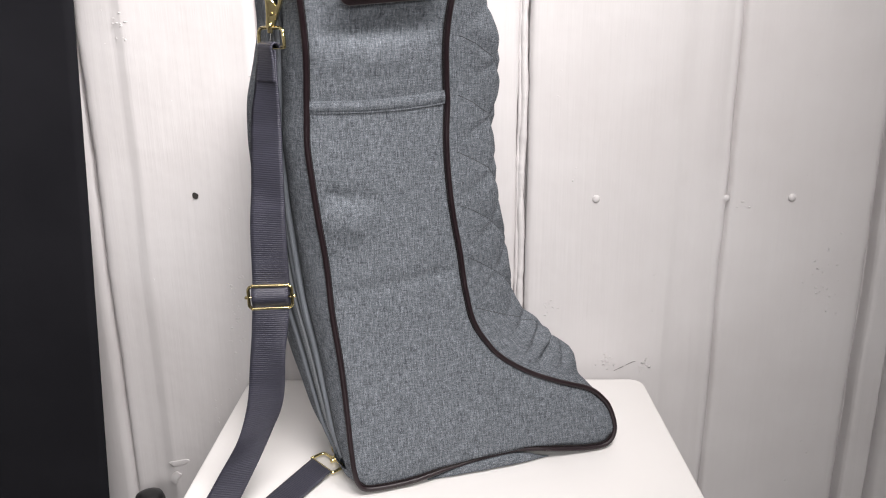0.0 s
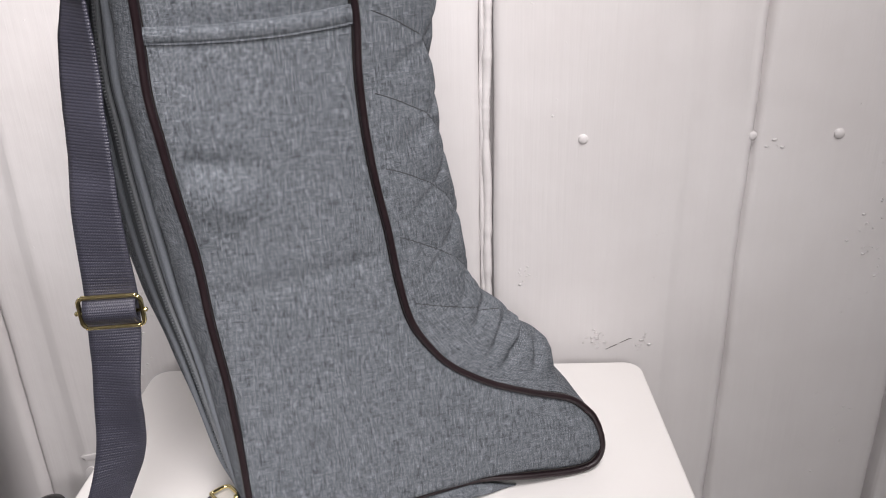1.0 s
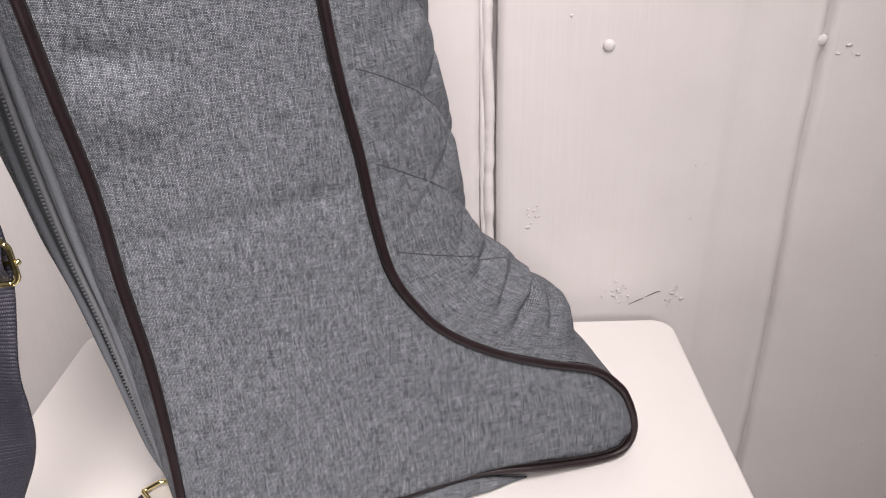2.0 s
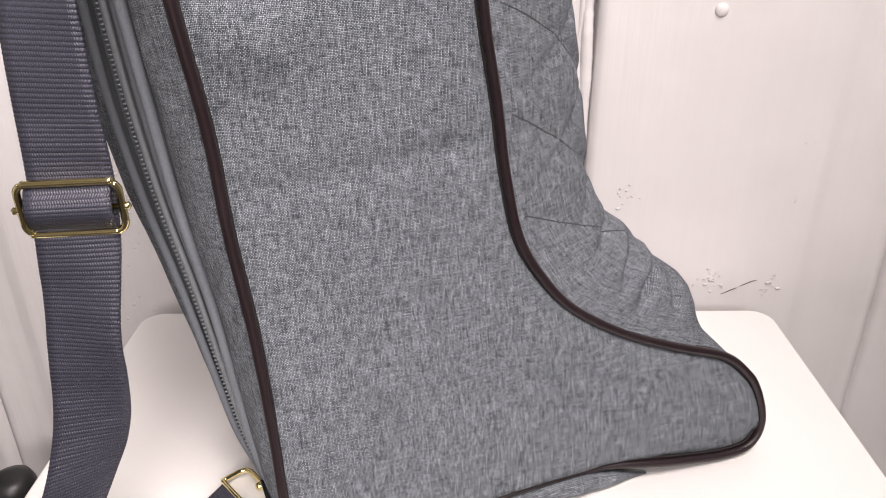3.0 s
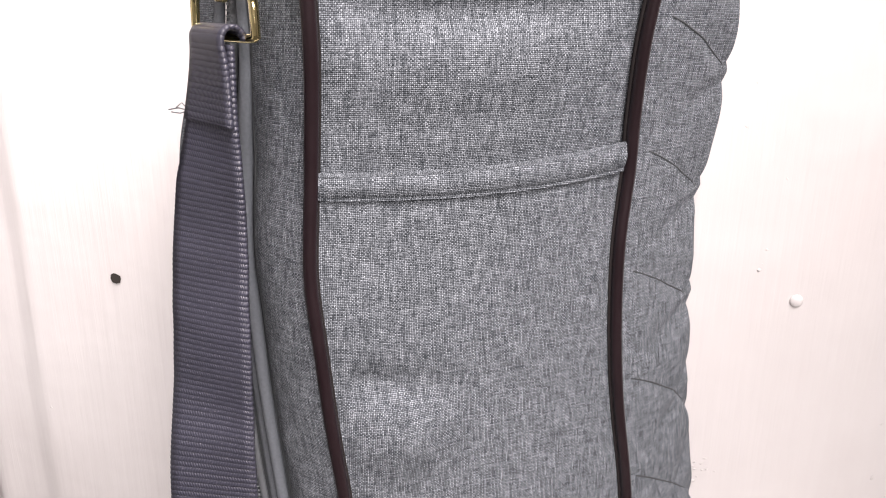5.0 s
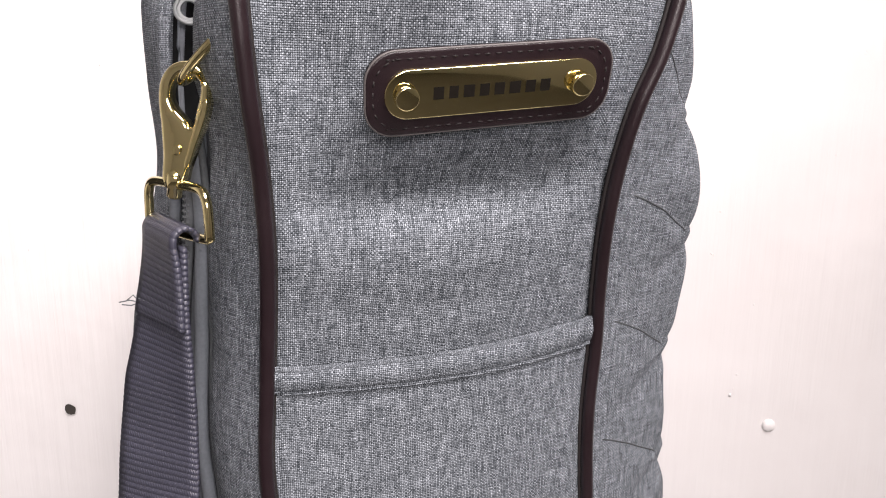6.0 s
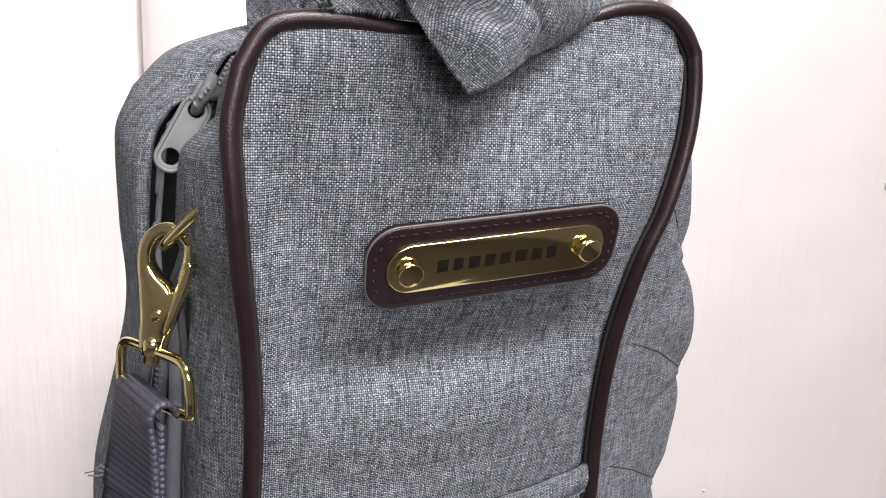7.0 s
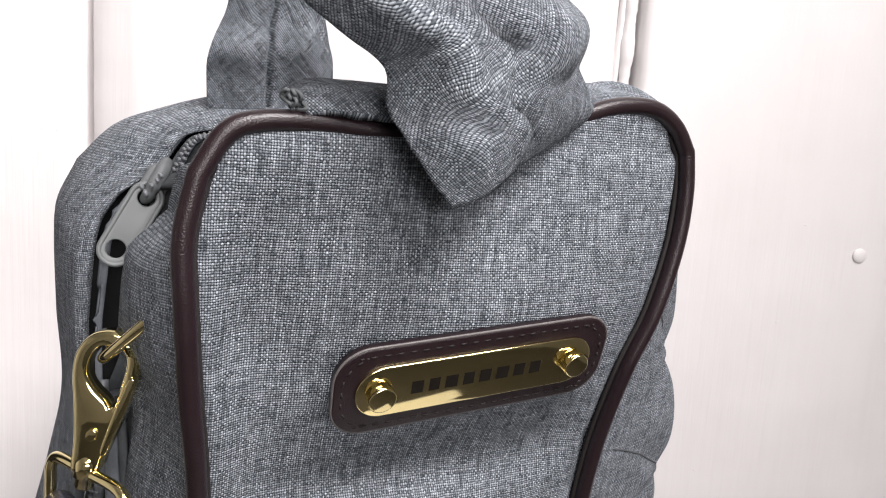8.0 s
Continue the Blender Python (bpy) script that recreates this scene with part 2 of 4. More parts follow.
def part(name, bm, mat, parent=None, label="", smooth=True):
    """One mesh object; the bmesh is in world metres."""
    if parent:
        bmesh.ops.translate(bm, vec=-base_of(parent), verts=bm.verts)
    me = bpy.data.meshes.new(name)
    bm.to_mesh(me)
    bm.free()
    if smooth:
        me.polygons.foreach_set("use_smooth", [True] * len(me.polygons))
    me.materials.append(mat)
    ob = new(name, me)
    if parent:
        ob.parent = parent
    return tagged(ob, label) if label else ob


def curve(points, n, closed=False):
    """Catmull-Rom through the rows, resampled to n rows at even steps; extra columns ride along."""
    p = np.array(points, float)
    ext = np.vstack([p[-1], p, p[:2]]) if closed else np.vstack([2 * p[0] - p[1], p, 2 * p[-1] - p[-2]])
    out, m = [], 24
    for i in range(1, len(ext) - 2):
        a, b, c, d = ext[i - 1 : i + 3]
        t = np.linspace(0, 1, m, endpoint=False)[:, None]
        out.append(0.5 * (2 * b + (c - a) * t + (2 * a - 5 * b + 4 * c - d) * t**2 + (3 * b - a - 3 * c + d) * t**3))
    fine = np.vstack(out + [ext[-2:-1]])
    dims = min(3, p.shape[1])
    run = np.r_[0, np.cumsum(np.linalg.norm(np.diff(fine[:, :dims], axis=0), axis=1))]
    at = np.linspace(0, run[-1], n, endpoint=not closed)
    return np.stack([np.interp(at, run, col) for col in fine.T], 1)


def sheet(rows, uvs=None, closed_rows=False, flip=False):
    """A bmesh of quads from rows of 3D points (rows x columns), with UVs in metres."""
    bm = bmesh.new()
    lay = bm.loops.layers.uv.new("UVMap")
    grid = [[bm.verts.new(p) for p in row] for row in rows]
    nr, nc = len(grid), len(grid[0])
    for i in range(nr if closed_rows else nr - 1):
        for j in range(nc - 1):
            ids = [(i, j), (i, j + 1), ((i + 1) % nr, j + 1), ((i + 1) % nr, j)]
            if flip:
                ids.reverse()
            f = bm.faces.new([grid[a][b] for a, b in ids])
            if uvs is not None:
                for loop, (a, b) in zip(f.loops, ids):
                    loop[lay].uv = uvs[a][b]
    return bm


def thicken(bm, t):
    """Gives a sheet a back and rims: t metres against its normals."""
    bm.normal_update()
    lay = bm.loops.layers.uv.active
    front = list(bm.faces)
    back = {v: bm.verts.new(v.co - v.normal * t) for v in list(bm.verts)}
    edges = [e for e in bm.edges if e.is_boundary]
    for f in front:
        g = bm.faces.new([back[v] for v in reversed(f.verts)])
        for l, s in zip(g.loops, reversed(f.loops)):
            l[lay].uv = s[lay].uv
    for e in edges:
        f = e.link_faces[0]
        for l in f.loops:
            if l.edge == e:
                a, b = l.vert, l.link_loop_next.vert
                ua, ub = l[lay].uv.copy(), l.link_loop_next[lay].uv.copy()
        g = bm.faces.new([b, a, back[a], back[b]])
        for l, uv in zip(g.loops, (ub, ua, ua, ub)):
            l[lay].uv = uv
    return bm


def tube(points, r, sides=10, closed=False, bm=None, flat=1.0, up=(0, 0, 1)):
    """A round bar along points; r may be a list. flat squeezes it across 'up'."""
    p = np.array(points, float)
    n = len(p)
    rad = np.full(n, r) if np.isscalar(r) else np.array(r)
    tan = (np.roll(p, -1, 0) - np.roll(p, 1, 0)) if closed else np.gradient(p, axis=0)
    tan /= np.linalg.norm(tan, axis=1)[:, None] + 1e-12
    bm = bm or bmesh.new()
    lay = bm.loops.layers.uv.verify()
    side = np.cross(tan[0], up)
    if np.linalg.norm(side) < 1e-3:
        side = np.cross(tan[0], (1, 0, 0))
    rings, run = [], 0.0
    for i in range(n):
        side = side - tan[i] * (side @ tan[i])
        side /= np.linalg.norm(side)
        other = np.cross(tan[i], side)
        run += np.linalg.norm(p[i] - p[i - 1]) if i else 0
        rings.append(([bm.verts.new(p[i] + rad[i] * (math.cos(a) * side + flat * math.sin(a) * other)) for a in np.linspace(0, 2 * math.pi, sides, endpoint=False)], run))
    for i in range(n if closed else n - 1):
        (a, ra), (b, rb) = rings[i], rings[(i + 1) % n]
        for j in range(sides):
            k = (j + 1) % sides
            f = bm.faces.new([a[j], a[k], b[k], b[j]])
            for l, uv in zip(f.loops, ((j / 500, ra), ((j + 1) / 500, ra), ((j + 1) / 500, rb), (j / 500, rb))):
                l[lay].uv = uv
    if not closed:
        bm.faces.new(list(reversed(rings[0][0])))
        bm.faces.new(rings[-1][0])
    return bm


def box(lo, hi, bevel=0.0, segments=2, bm=None, turn=None):
    bm = bm or bmesh.new()
    made = bmesh.ops.create_cube(bm, size=1.0)["verts"]
    lo, hi = Vector(lo), Vector(hi)
    bmesh.ops.scale(bm, vec=hi - lo, verts=made)
    bmesh.ops.translate(bm, vec=(lo + hi) / 2, verts=made)
    if bevel:
        edges = list({e for v in made for e in v.link_edges})
        bmesh.ops.bevel(bm, geom=edges, offset=bevel, segments=segments, affect="EDGES", profile=0.5)
    if turn:
        bmesh.ops.transform(bm, matrix=turn, verts=bm.verts)
    return bm


def rounded_slab(outline, z0, z1, place, round_edge=0.0):
    """A slab from a closed 2D outline, mapped to the world by place(x, y, height)."""
    bm = bmesh.new()
    n = len(outline)
    o = np.array(outline, float)
    tang = np.roll(o, -1, 0) - np.roll(o, 1, 0)
    nor = np.stack([tang[:, 1], -tang[:, 0]], 1)
    nor /= np.linalg.norm(nor, axis=1)[:, None]
    levels = [(0.0, z0), (0.0, z1 - round_edge)]
    if round_edge:
        levels += [(round_edge * (1 - math.cos(a)), z1 - round_edge + round_edge * math.sin(a)) for a in (0.5, 1.0, math.pi / 2)]
    rings = [[bm.verts.new(place(*(o[i] - nor[i] * ins), h)) for i in range(n)] for ins, h in levels]
    for a, b in zip(rings, rings[1:]):
        for i in range(n):
            j = (i + 1) % n
            bm.faces.new([a[i], a[j], b[j], b[i]])
    bm.faces.new(rings[-1])
    bm.faces.new(list(reversed(rings[0])))
    bmesh.ops.recalc_face_normals(bm, faces=bm.faces)
    return bm


def pierced_slab(outer, holes, h0, h1, place, round_edge=0.0):
    """A slab with holes through it: closed 2D loops (outer counter-clockwise, holes either way), edges rounded on the front."""
    bm = bmesh.new()
    steps = [(0.0, h0), (0.0, h1 - round_edge)]
    if round_edge:
        steps += [(round_edge * (1 - math.cos(a)), h1 - round_edge + round_edge * math.sin(a)) for a in (0.5, 1.0, math.pi / 2)]
    front, back = [], []
    for k, loop in enumerate([outer, *holes]):
        o = np.array(loop, float)[:, :2]
        area = sum(o[i][0] * o[(i + 1) % len(o)][1] - o[i][1] * o[(i + 1) % len(o)][0] for i in range(len(o)))
        if (area > 0) != (k == 0):
            o = o[::-1]
        tang = np.roll(o, -1, 0) - np.roll(o, 1, 0)
        nor = np.stack([tang[:, 1], -tang[:, 0]], 1)
        nor /= np.linalg.norm(nor, axis=1)[:, None] + 1e-12
        rings = [[bm.verts.new(place(*(o[i] - nor[i] * ins), h)) for i in range(len(o))] for ins, h in steps]
        for a, b in zip(rings, rings[1:]):
            for i in range(len(o)):
                j = (i + 1) % len(o)
                bm.faces.new([a[i], a[j], b[j], b[i]])
        for ring, edges in ((rings[0], back), (rings[-1], front)):
            edges += [bm.edges.get((ring[i], ring[(i + 1) % len(o)])) for i in range(len(o))]
    for edges in (front, back):
        bmesh.ops.triangle_fill(bm, use_beauty=True, use_dissolve=False, edges=edges)
    bmesh.ops.recalc_face_normals(bm, faces=bm.faces)
    return bm


def ellipse(x, y, a, b, n=24):
    return [(x + a * math.cos(k), y + b * math.sin(k)) for k in np.linspace(0, 2 * math.pi, n, endpoint=False)]


def pill(w, h, r, n=10):
    """A rounded rectangle, counter-clockwise, centred on 0."""
    out = []
    for cx, cy, a0 in ((w / 2 - r, -h / 2 + r, -90), (w / 2 - r, h / 2 - r, 0), (-w / 2 + r, h / 2 - r, 90), (-w / 2 + r, -h / 2 + r, 180)):
        for i in range(n + 1):
            a = radians(a0 + 90 * i / n)
            out.append((cx + r * math.cos(a), cy + r * math.sin(a)))
    return out


# ---- the room ----
def room():
    part("floor", box((-1.8, -1.8, -0.05), (1.4, 1.1, 0.0)), FLOOR_MAT, smooth=False)
    part("ceiling", box((-1.8, -1.8, 2.1), (1.4, 1.1, 2.15)), ROOM_PAINT, smooth=False)
    part("wall_south", box((-1.8, -1.85, 0.0), (1.4, -1.75, 2.4)), ROOM_PAINT, smooth=False)
    # unseen wall, painted dim to hold down bounce and reflections
    part("wall_east", box((1.303, -1.75, 0.0), (1.40, 1.0325, 2.4)), LOW_BOUNCE_PAINT, smooth=False)
    part("wall_west", box((-1.8, -1.75, 0.0), (-1.7, 1.03, 2.4)), ROOM_PAINT, smooth=False)
    for n, lab in (("floor", "worn dark floor of a small room"), ("ceiling", "plain off-white ceiling"), ("wall_south", "plain painted wall"), ("wall_east", "plain painted wall"), ("wall_west", "plain painted wall")):
        tagged(bpy.data.objects[n], lab, n.split("_")[0], kind="structure")


room()
WALL_Y = 1.005
# glow for the diffusers of the added lights, none of them in view
GLOW = material("lamp_glow", (0.9, 0.9, 0.9), 0.5)
GLOW.node_tree.nodes["Principled BSDF"].inputs["Emission Color"].default_value = (1.0, 0.95, 0.985, 1)
GLOW.node_tree.nodes["Principled BSDF"].inputs["Emission Strength"].default_value = 3.0
LAMP_CASE = material("lamp_case", (0.7, 0.7, 0.7), 0.4)


def added_panel_light(place, aim):
    """An added, unseen flat light hung from the ceiling and tipped towards the bag."""
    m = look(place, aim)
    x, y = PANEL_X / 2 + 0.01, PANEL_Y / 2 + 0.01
    t = thing("added_panel_light", place, "added white flat panel light, unseen, hung from the ceiling, switched on", "light", "panel lights")
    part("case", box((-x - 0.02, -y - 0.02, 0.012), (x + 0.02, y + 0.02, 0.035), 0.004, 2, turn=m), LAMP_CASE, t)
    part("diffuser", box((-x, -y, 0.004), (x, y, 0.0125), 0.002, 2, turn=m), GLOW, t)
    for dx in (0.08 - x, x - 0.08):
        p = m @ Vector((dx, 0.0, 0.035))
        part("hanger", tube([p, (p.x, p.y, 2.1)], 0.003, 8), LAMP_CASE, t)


# invented fixture round the ceiling fill, never in view
def ceiling_fill_light(x, y):
    t = thing("ceiling_fill_light", (x, y, 2.1), "added white rectangular ceiling light, unseen, switched on", "light")
    part("case", box((x - 0.37, y - 0.18, 2.06), (x + 0.37, y + 0.18, 2.1), 0.006, 2), LAMP_CASE, t)
    part("diffuser", box((x - 0.35, y - 0.16, 2.04), (x + 0.35, y + 0.16, 2.0605), 0.004, 2), GLOW, t)


ceiling_fill_light(KEY_AT[0], KEY_AT[1])
added_panel_light(LAMP_AT, LAMP_AIM)
# unseen fixture added for the front fill
added_panel_light(FRONT_AT, FRONT_AIM)


def wall_boards():
    """Wide old boards under thick white paint, on a backing."""
    wall = part("wall_north", box((-1.8, WALL_Y + 0.028, 0.0), (1.4, 1.12, 2.4)), PAINT_EDGE, smooth=False)
    tagged(wall, "wide old wall boards under thick white paint", "wall", kind="structure")
    # left edge, right edge, and the planed profile as (x, depth) marks
    boards = [
        (-1.79, -1.30, [(-1.5, 0)]), (-1.29, -0.90, [(-1.1, 0)]), (-0.89, -0.485, [(-0.56, 0), (-0.485, 0.004)]),
        (-0.480, -0.240, [(-0.480, 0.005), (-0.450, 0.0062), (-0.428, 0.0045), (-0.413, 0.0), (-0.25, -0.0005)]),
        (-0.2365, 0.103, [(-0.2365, 0.010), (-0.222, 0.0045), (-0.205, 0.0), (0.06, 0.0), (0.103, 0.002)]),
        (0.1150, 0.3745, [(0.308, 0.0), (0.316, 0.0032), (0.328, 0.0050), (0.342, 0.0045), (0.356, 0.0012), (0.368, -0.0035), (0.3745, -0.0040)]),
        (0.3765, 0.562, [(0.40, 0.0), (0.548, 0.0), (0.562, 0.0015)]),
        (0.573, 0.607, [(0.573, 0.003), (0.582, 0.0015), (0.607, 0.0)]), (0.617, 0.90, [(0.617, 0.004), (0.66, 0.0)]), (0.91, 1.30, [(1.0, 0)]),
    ]
    for n, (a, b, marks) in enumerate(boards):
        zs = np.linspace(0.0, 2.4, 161)
        mx, md = [m[0] for m in marks], [m[1] for m in marks]
        cols = sorted({0.0, 0.006, 0.03, 0.97, 0.994, 1.0} | set(np.linspace(0.05, 0.95, 30)) | {(x - a) / (b - a) for x in mx if a + 0.01 < x < b - 0.01})
        rows = []
        for z in zs:
            wl = 0.0022 * noise.noise((7.0 * n, z * 6, 0)) + 0.0012 * noise.noise((7.0 * n, z * 31, 4))
            wr = 0.0022 * noise.noise((7.0 * n + 3, z * 6, 0)) + 0.0012 * noise.noise((7.0 * n + 3, z * 31, 4))
            sway = 0.003 * noise.noise((n, z * 3, 8))
            row = []
            for c in cols:
                x = (a + wl) * (1 - c) + (b + wr) * c
                end = min(c, 1 - c) * (b - a)
                dep = float(np.interp(a + (b - a) * c + sway, mx, md))
                dep += 0.004 * math.exp(-((end / 0.0022) ** 2)) + 0.0006 * noise.noise((x * 9, z * 4, n))
                if c in (0.0, 1.0):
                    dep = 0.030
                row.append((x, WALL_Y + dep, z))
            rows.append(row)
        part("wall_board", sheet(rows), PAINT, wall)
    # old filler squeezed out beside one joint
    for x0, w, seed in ((0.1092, 0.0052, 1), (0.1038, 0.0026, 4)):
        zs = np.linspace(0.02, 2.38, 900)
        pts = [(x0 + 0.0022 * noise.noise((seed, z * 9, 0)), WALL_Y + 0.006 + 0.003 * noise.noise((seed, z * 20, 3)), z) for z in zs]
        rad = [w * (0.9 + 0.25 * noise.noise((seed, z * 25, 7)) + 0.18 * noise.noise((seed, z * 60, 9)) + 0.12 * noise.noise((seed, z * 240, 2))) for z in zs]
        part("joint_filler", tube(pts, rad, 8), PAINT, wall)
    # painted-over nail heads
    for x, z, flat in ((0.207, 0.707, 0.55), (0.373, 0.7095, 0.55), (0.457, 0.711, 0.55), (0.288, 0.9645, 0.3)):
        bm = bmesh.new()
        bmesh.ops.create_uvsphere(bm, u_segments=16, v_segments=10, radius=0.0052)
        bmesh.ops.scale(bm, vec=(1, flat, 1), verts=bm.verts)
        bmesh.ops.translate(bm, vec=(x, WALL_Y - 0.0003, z), verts=bm.verts)
        part("nail_head", bm, PAINT, wall)
    # open nail hole
    bm = bmesh.new()
    bmesh.ops.create_circle(bm, cap_ends=True, segments=20, radius=0.0046)
    for v in bm.verts:
        v.co += Vector((0.0012 * noise.noise(v.co * 400), 0.0012 * noise.noise(v.co * 400 + Vector((5, 0, 0))), 0))
    bmesh.ops.transform(bm, matrix=pose(-0.336, WALL_Y - 0.0022, 0.707, 90), verts=bm.verts)
    part("nail_hole", bm, HOLE, wall, "small dark nail hole")
    # pimples, chips and cracks in the paint
    spots = [((-0.290, 0.545), 0.010, 0.028, 46), ((-0.300, 0.44), 0.006, 0.02, 8), ((-0.335, 0.37), 0.006, 0.02, 7), ((0.510, 0.60), 0.012, 0.045, 30),
             ((0.505, 0.36), 0.010, 0.03, 12), ((0.233, 0.474), 0.006, 0.008, 24), ((0.284, 0.470), 0.004, 0.007, 10), ((0.180, 0.737), 0.003, 0.007, 3),
             ((0.392, 0.700), 0.006, 0.004, 4), ((-0.42, 0.93), 0.012, 0.014, 12), ((0.146, 0.557), 0.007, 0.008, 11)]
    rnd = random.Random(5)
    bm = bmesh.new()
    for (x, z), sx, sz, count in spots:
        for _ in range(count):
            c = Vector((x + rnd.gauss(0, sx), WALL_Y - 0.0007, z + rnd.gauss(0, sz)))
            made = bmesh.ops.create_icosphere(bm, subdivisions=1, radius=rnd.uniform(0.0006, 0.0016))["verts"]
            bmesh.ops.scale(bm, vec=(rnd.uniform(0.7, 2.2), 0.6 if count > 20 else 0.3, rnd.uniform(0.6, 1.2)), verts=made)
            bmesh.ops.translate(bm, vec=c, verts=made)
    tagged(part("paint_pimples", bm, PAINT, wall), kind="stuff")
    bm = tube([(0.243, WALL_Y - 0.0002, 0.461), (0.253, WALL_Y - 0.0002, 0.4665), (0.256, WALL_Y - 0.0002, 0.468)], [0.0002, 0.00036, 0.0002], 6)
    tube([(0.258, WALL_Y - 0.0002, 0.4695), (0.268, WALL_Y - 0.0002, 0.475), (0.272, WALL_Y - 0.0002, 0.476)], [0.0002, 0.00036, 0.00015], 6, bm=bm)
    part("paint_crack", bm, HOLE, wall, "thin dark crack in the paint")
    for x, z, w, h, tilt in ((-0.405, 0.288, 0.030, 0.012, 14), (-0.412, 0.262, 0.012, 0.03, -30)):
        o = [(w / 2 * math.cos(a) * (1 + 0.25 * math.sin(3 * a + z * 90)), h / 2 * math.sin(a) * (1 + 0.3 * math.cos(2 * a))) for a in np.linspace(0, 2 * math.pi, 28, endpoint=False)]
        c, s = math.cos(radians(tilt)), math.sin(radians(tilt))
        part("paint_flake", rounded_slab(o, -0.002, 0.0016, lambda p, q, e, x=x, z=z, c=c, s=s: (x + p * c - q * s, WALL_Y - e, z + p * s + q * c), 0.001), PAINT, wall, "lifted flake of white paint")


wall_boards()


# ---- black cloth, black case ----
def black_curtain():
    rows = []
    for z in np.linspace(0.02, 2.1, 80):
        edge = -0.452 + 0.069 * (z - 0.31)
        row = []
        for c in np.linspace(0, 1, 60):
            x = -1.25 + (edge + 1.25) * c
            y = 0.885 + 0.012 * math.sin(26 * x + 0.5) * (1 - c) + 0.010 * noise.noise((x * 6, z * 4, 2)) * (1.2 - c)
            row.append((x, y, z))
        rows.append(row)
    bm = thicken(sheet(rows, [[(0, 0)] * 60] * 80), 0.0015)
    tagged(part("black_curtain", bm, BLACK_CLOTH), "matt black cloth hanging straight down beside the wall", "curtain")


black_curtain()


def black_bottle():
    t = thing("black_bottle", (-0.405, 0.905, 0.0), "black plastic bottle with white print standing on the floor", "bottle")

    def turned(profile):
        bm = bmesh.new()
        rings = [[bm.verts.new((-0.405 + r * math.cos(a), 0.905 + r * math.sin(a), z)) for a in np.linspace(0, 2 * math.pi, 28, endpoint=False)] for r, z in profile]
        for p, q in zip(rings, rings[1:]):
            for i in range(28):
                bm.faces.new([p[i], p[(i + 1) % 28], q[(i + 1) % 28], q[i]])
        bm.faces.new(rings[-1])
        bm.faces.new(list(reversed(rings[0])))
        return bm

    part("body", turned([(0.020, 0.0), (0.023, 0.003), (0.0235, 0.10), (0.0235, 0.250), (0.021, 0.258), (0.015, 0.262)]), BLACK_PLASTIC, t)
    part("cap", turned([(0.0205, 0.259), (0.021, 0.262), (0.021, 0.290), (0.018, 0.299), (0.010, 0.3025), (0.004, 0.303)]), BLACK_PLASTIC, t)
    bm = bmesh.new()
    for i, (a0, a1) in enumerate(((-1.75, -1.68), (-1.62, -1.58), (-1.50, -1.42), (-1.36, -1.33))):
        q = [bm.verts.new((-0.405 + 0.0214 * math.cos(a), 0.905 + 0.0214 * math.sin(a), z)) for a, z in ((a0, 0.276), (a1, 0.276), (a1, 0.284), (a0, 0.284))]
        bm.faces.new(q)
    part("print", bm, WHITE_PRINT, t, "small unreadable white print", smooth=False)


black_bottle()


# ---- the stool ----
TOP = 0.4625
STOOL = pose(0.0205, 0.7805, 0, 0, 0, 3.9)


def stool():
    t = thing("white_stool", (0.0205, 0.7805, 0.0), "plain white lacquered stool with a square seat", "stool")
    o = pill(0.537, 0.360, 0.019)

    def put(x, y, h):
        return STOOL @ Vector((x, y, h))

    part("seat", rounded_slab(o, TOP - 0.022, TOP, put, 0.003), LACQUER, t)
    for sx in (-1, 1):
        for sy in (-1, 1):
            bm = bmesh.new()
            square = ((-1, -1), (1, -1), (1, 1), (-1, 1))
            lo = [bm.verts.new(STOOL @ Vector((sx * 0.235 + dx * 0.014, sy * 0.15 + dy * 0.014, 0.0))) for dx, dy in square]
            up = [bm.verts.new(STOOL @ Vector((sx * 0.225 + dx * 0.018, sy * 0.14 + dy * 0.018, TOP - 0.022))) for dx, dy in square]
            bm.faces.new(list(reversed(lo)))
            bm.faces.new(up)
            for i in range(4):
                bm.faces.new([lo[i], lo[(i + 1) % 4], up[(i + 1) % 4], up[i]])
            bmesh.ops.bevel(bm, geom=list(bm.edges), offset=0.003, segments=2, affect="EDGES")
            part("leg", bm, LACQUER, t)
    for sy in (-1, 1):
        part("apron", box((-0.21, sy * 0.14 - 0.009, TOP - 0.075), (0.21, sy * 0.14 + 0.009, TOP - 0.022), 0.002, 2, turn=STOOL), LACQUER, t)
    for sx in (-1, 1):
        part("apron", box((sx * 0.225 - 0.009, -0.125, TOP - 0.075), (sx * 0.225 + 0.009, 0.125, TOP - 0.022), 0.002, 2, turn=STOOL), LACQUER, t)


stool()

# ---- the boot bag ----
# face axes: u along the bag's side, z up, w out of it
TURN_BAG = radians(23)
DU = np.array([math.cos(TURN_BAG), math.sin(TURN_BAG), 0])
DN = np.array([math.sin(TURN_BAG), -math.cos(TURN_BAG), 0])
ORG = np.array([-0.05, 0.735, 0.0])
SLUMP = curve([(0.44, 0.050), (0.47, 0.045), (0.50, 0.038), (0.55, 0.024), (0.60, 0.012), (0.65, 0.004), (0.70, 0.0), (0.78, 0.0), (0.86, 0.004), (0.92, 0.016), (0.96, 0.026), (1.0, 0.030), (1.12, 0.031)], 400)


def at(u, z, w=0.0):
    """World place of a point of the bag; w is measured from the slumped face."""
    return ORG + DU * u + np.array([0, 0, z]) + DN * (w + np.interp(z, SLUMP[:, 0], SLUMP[:, 1]))


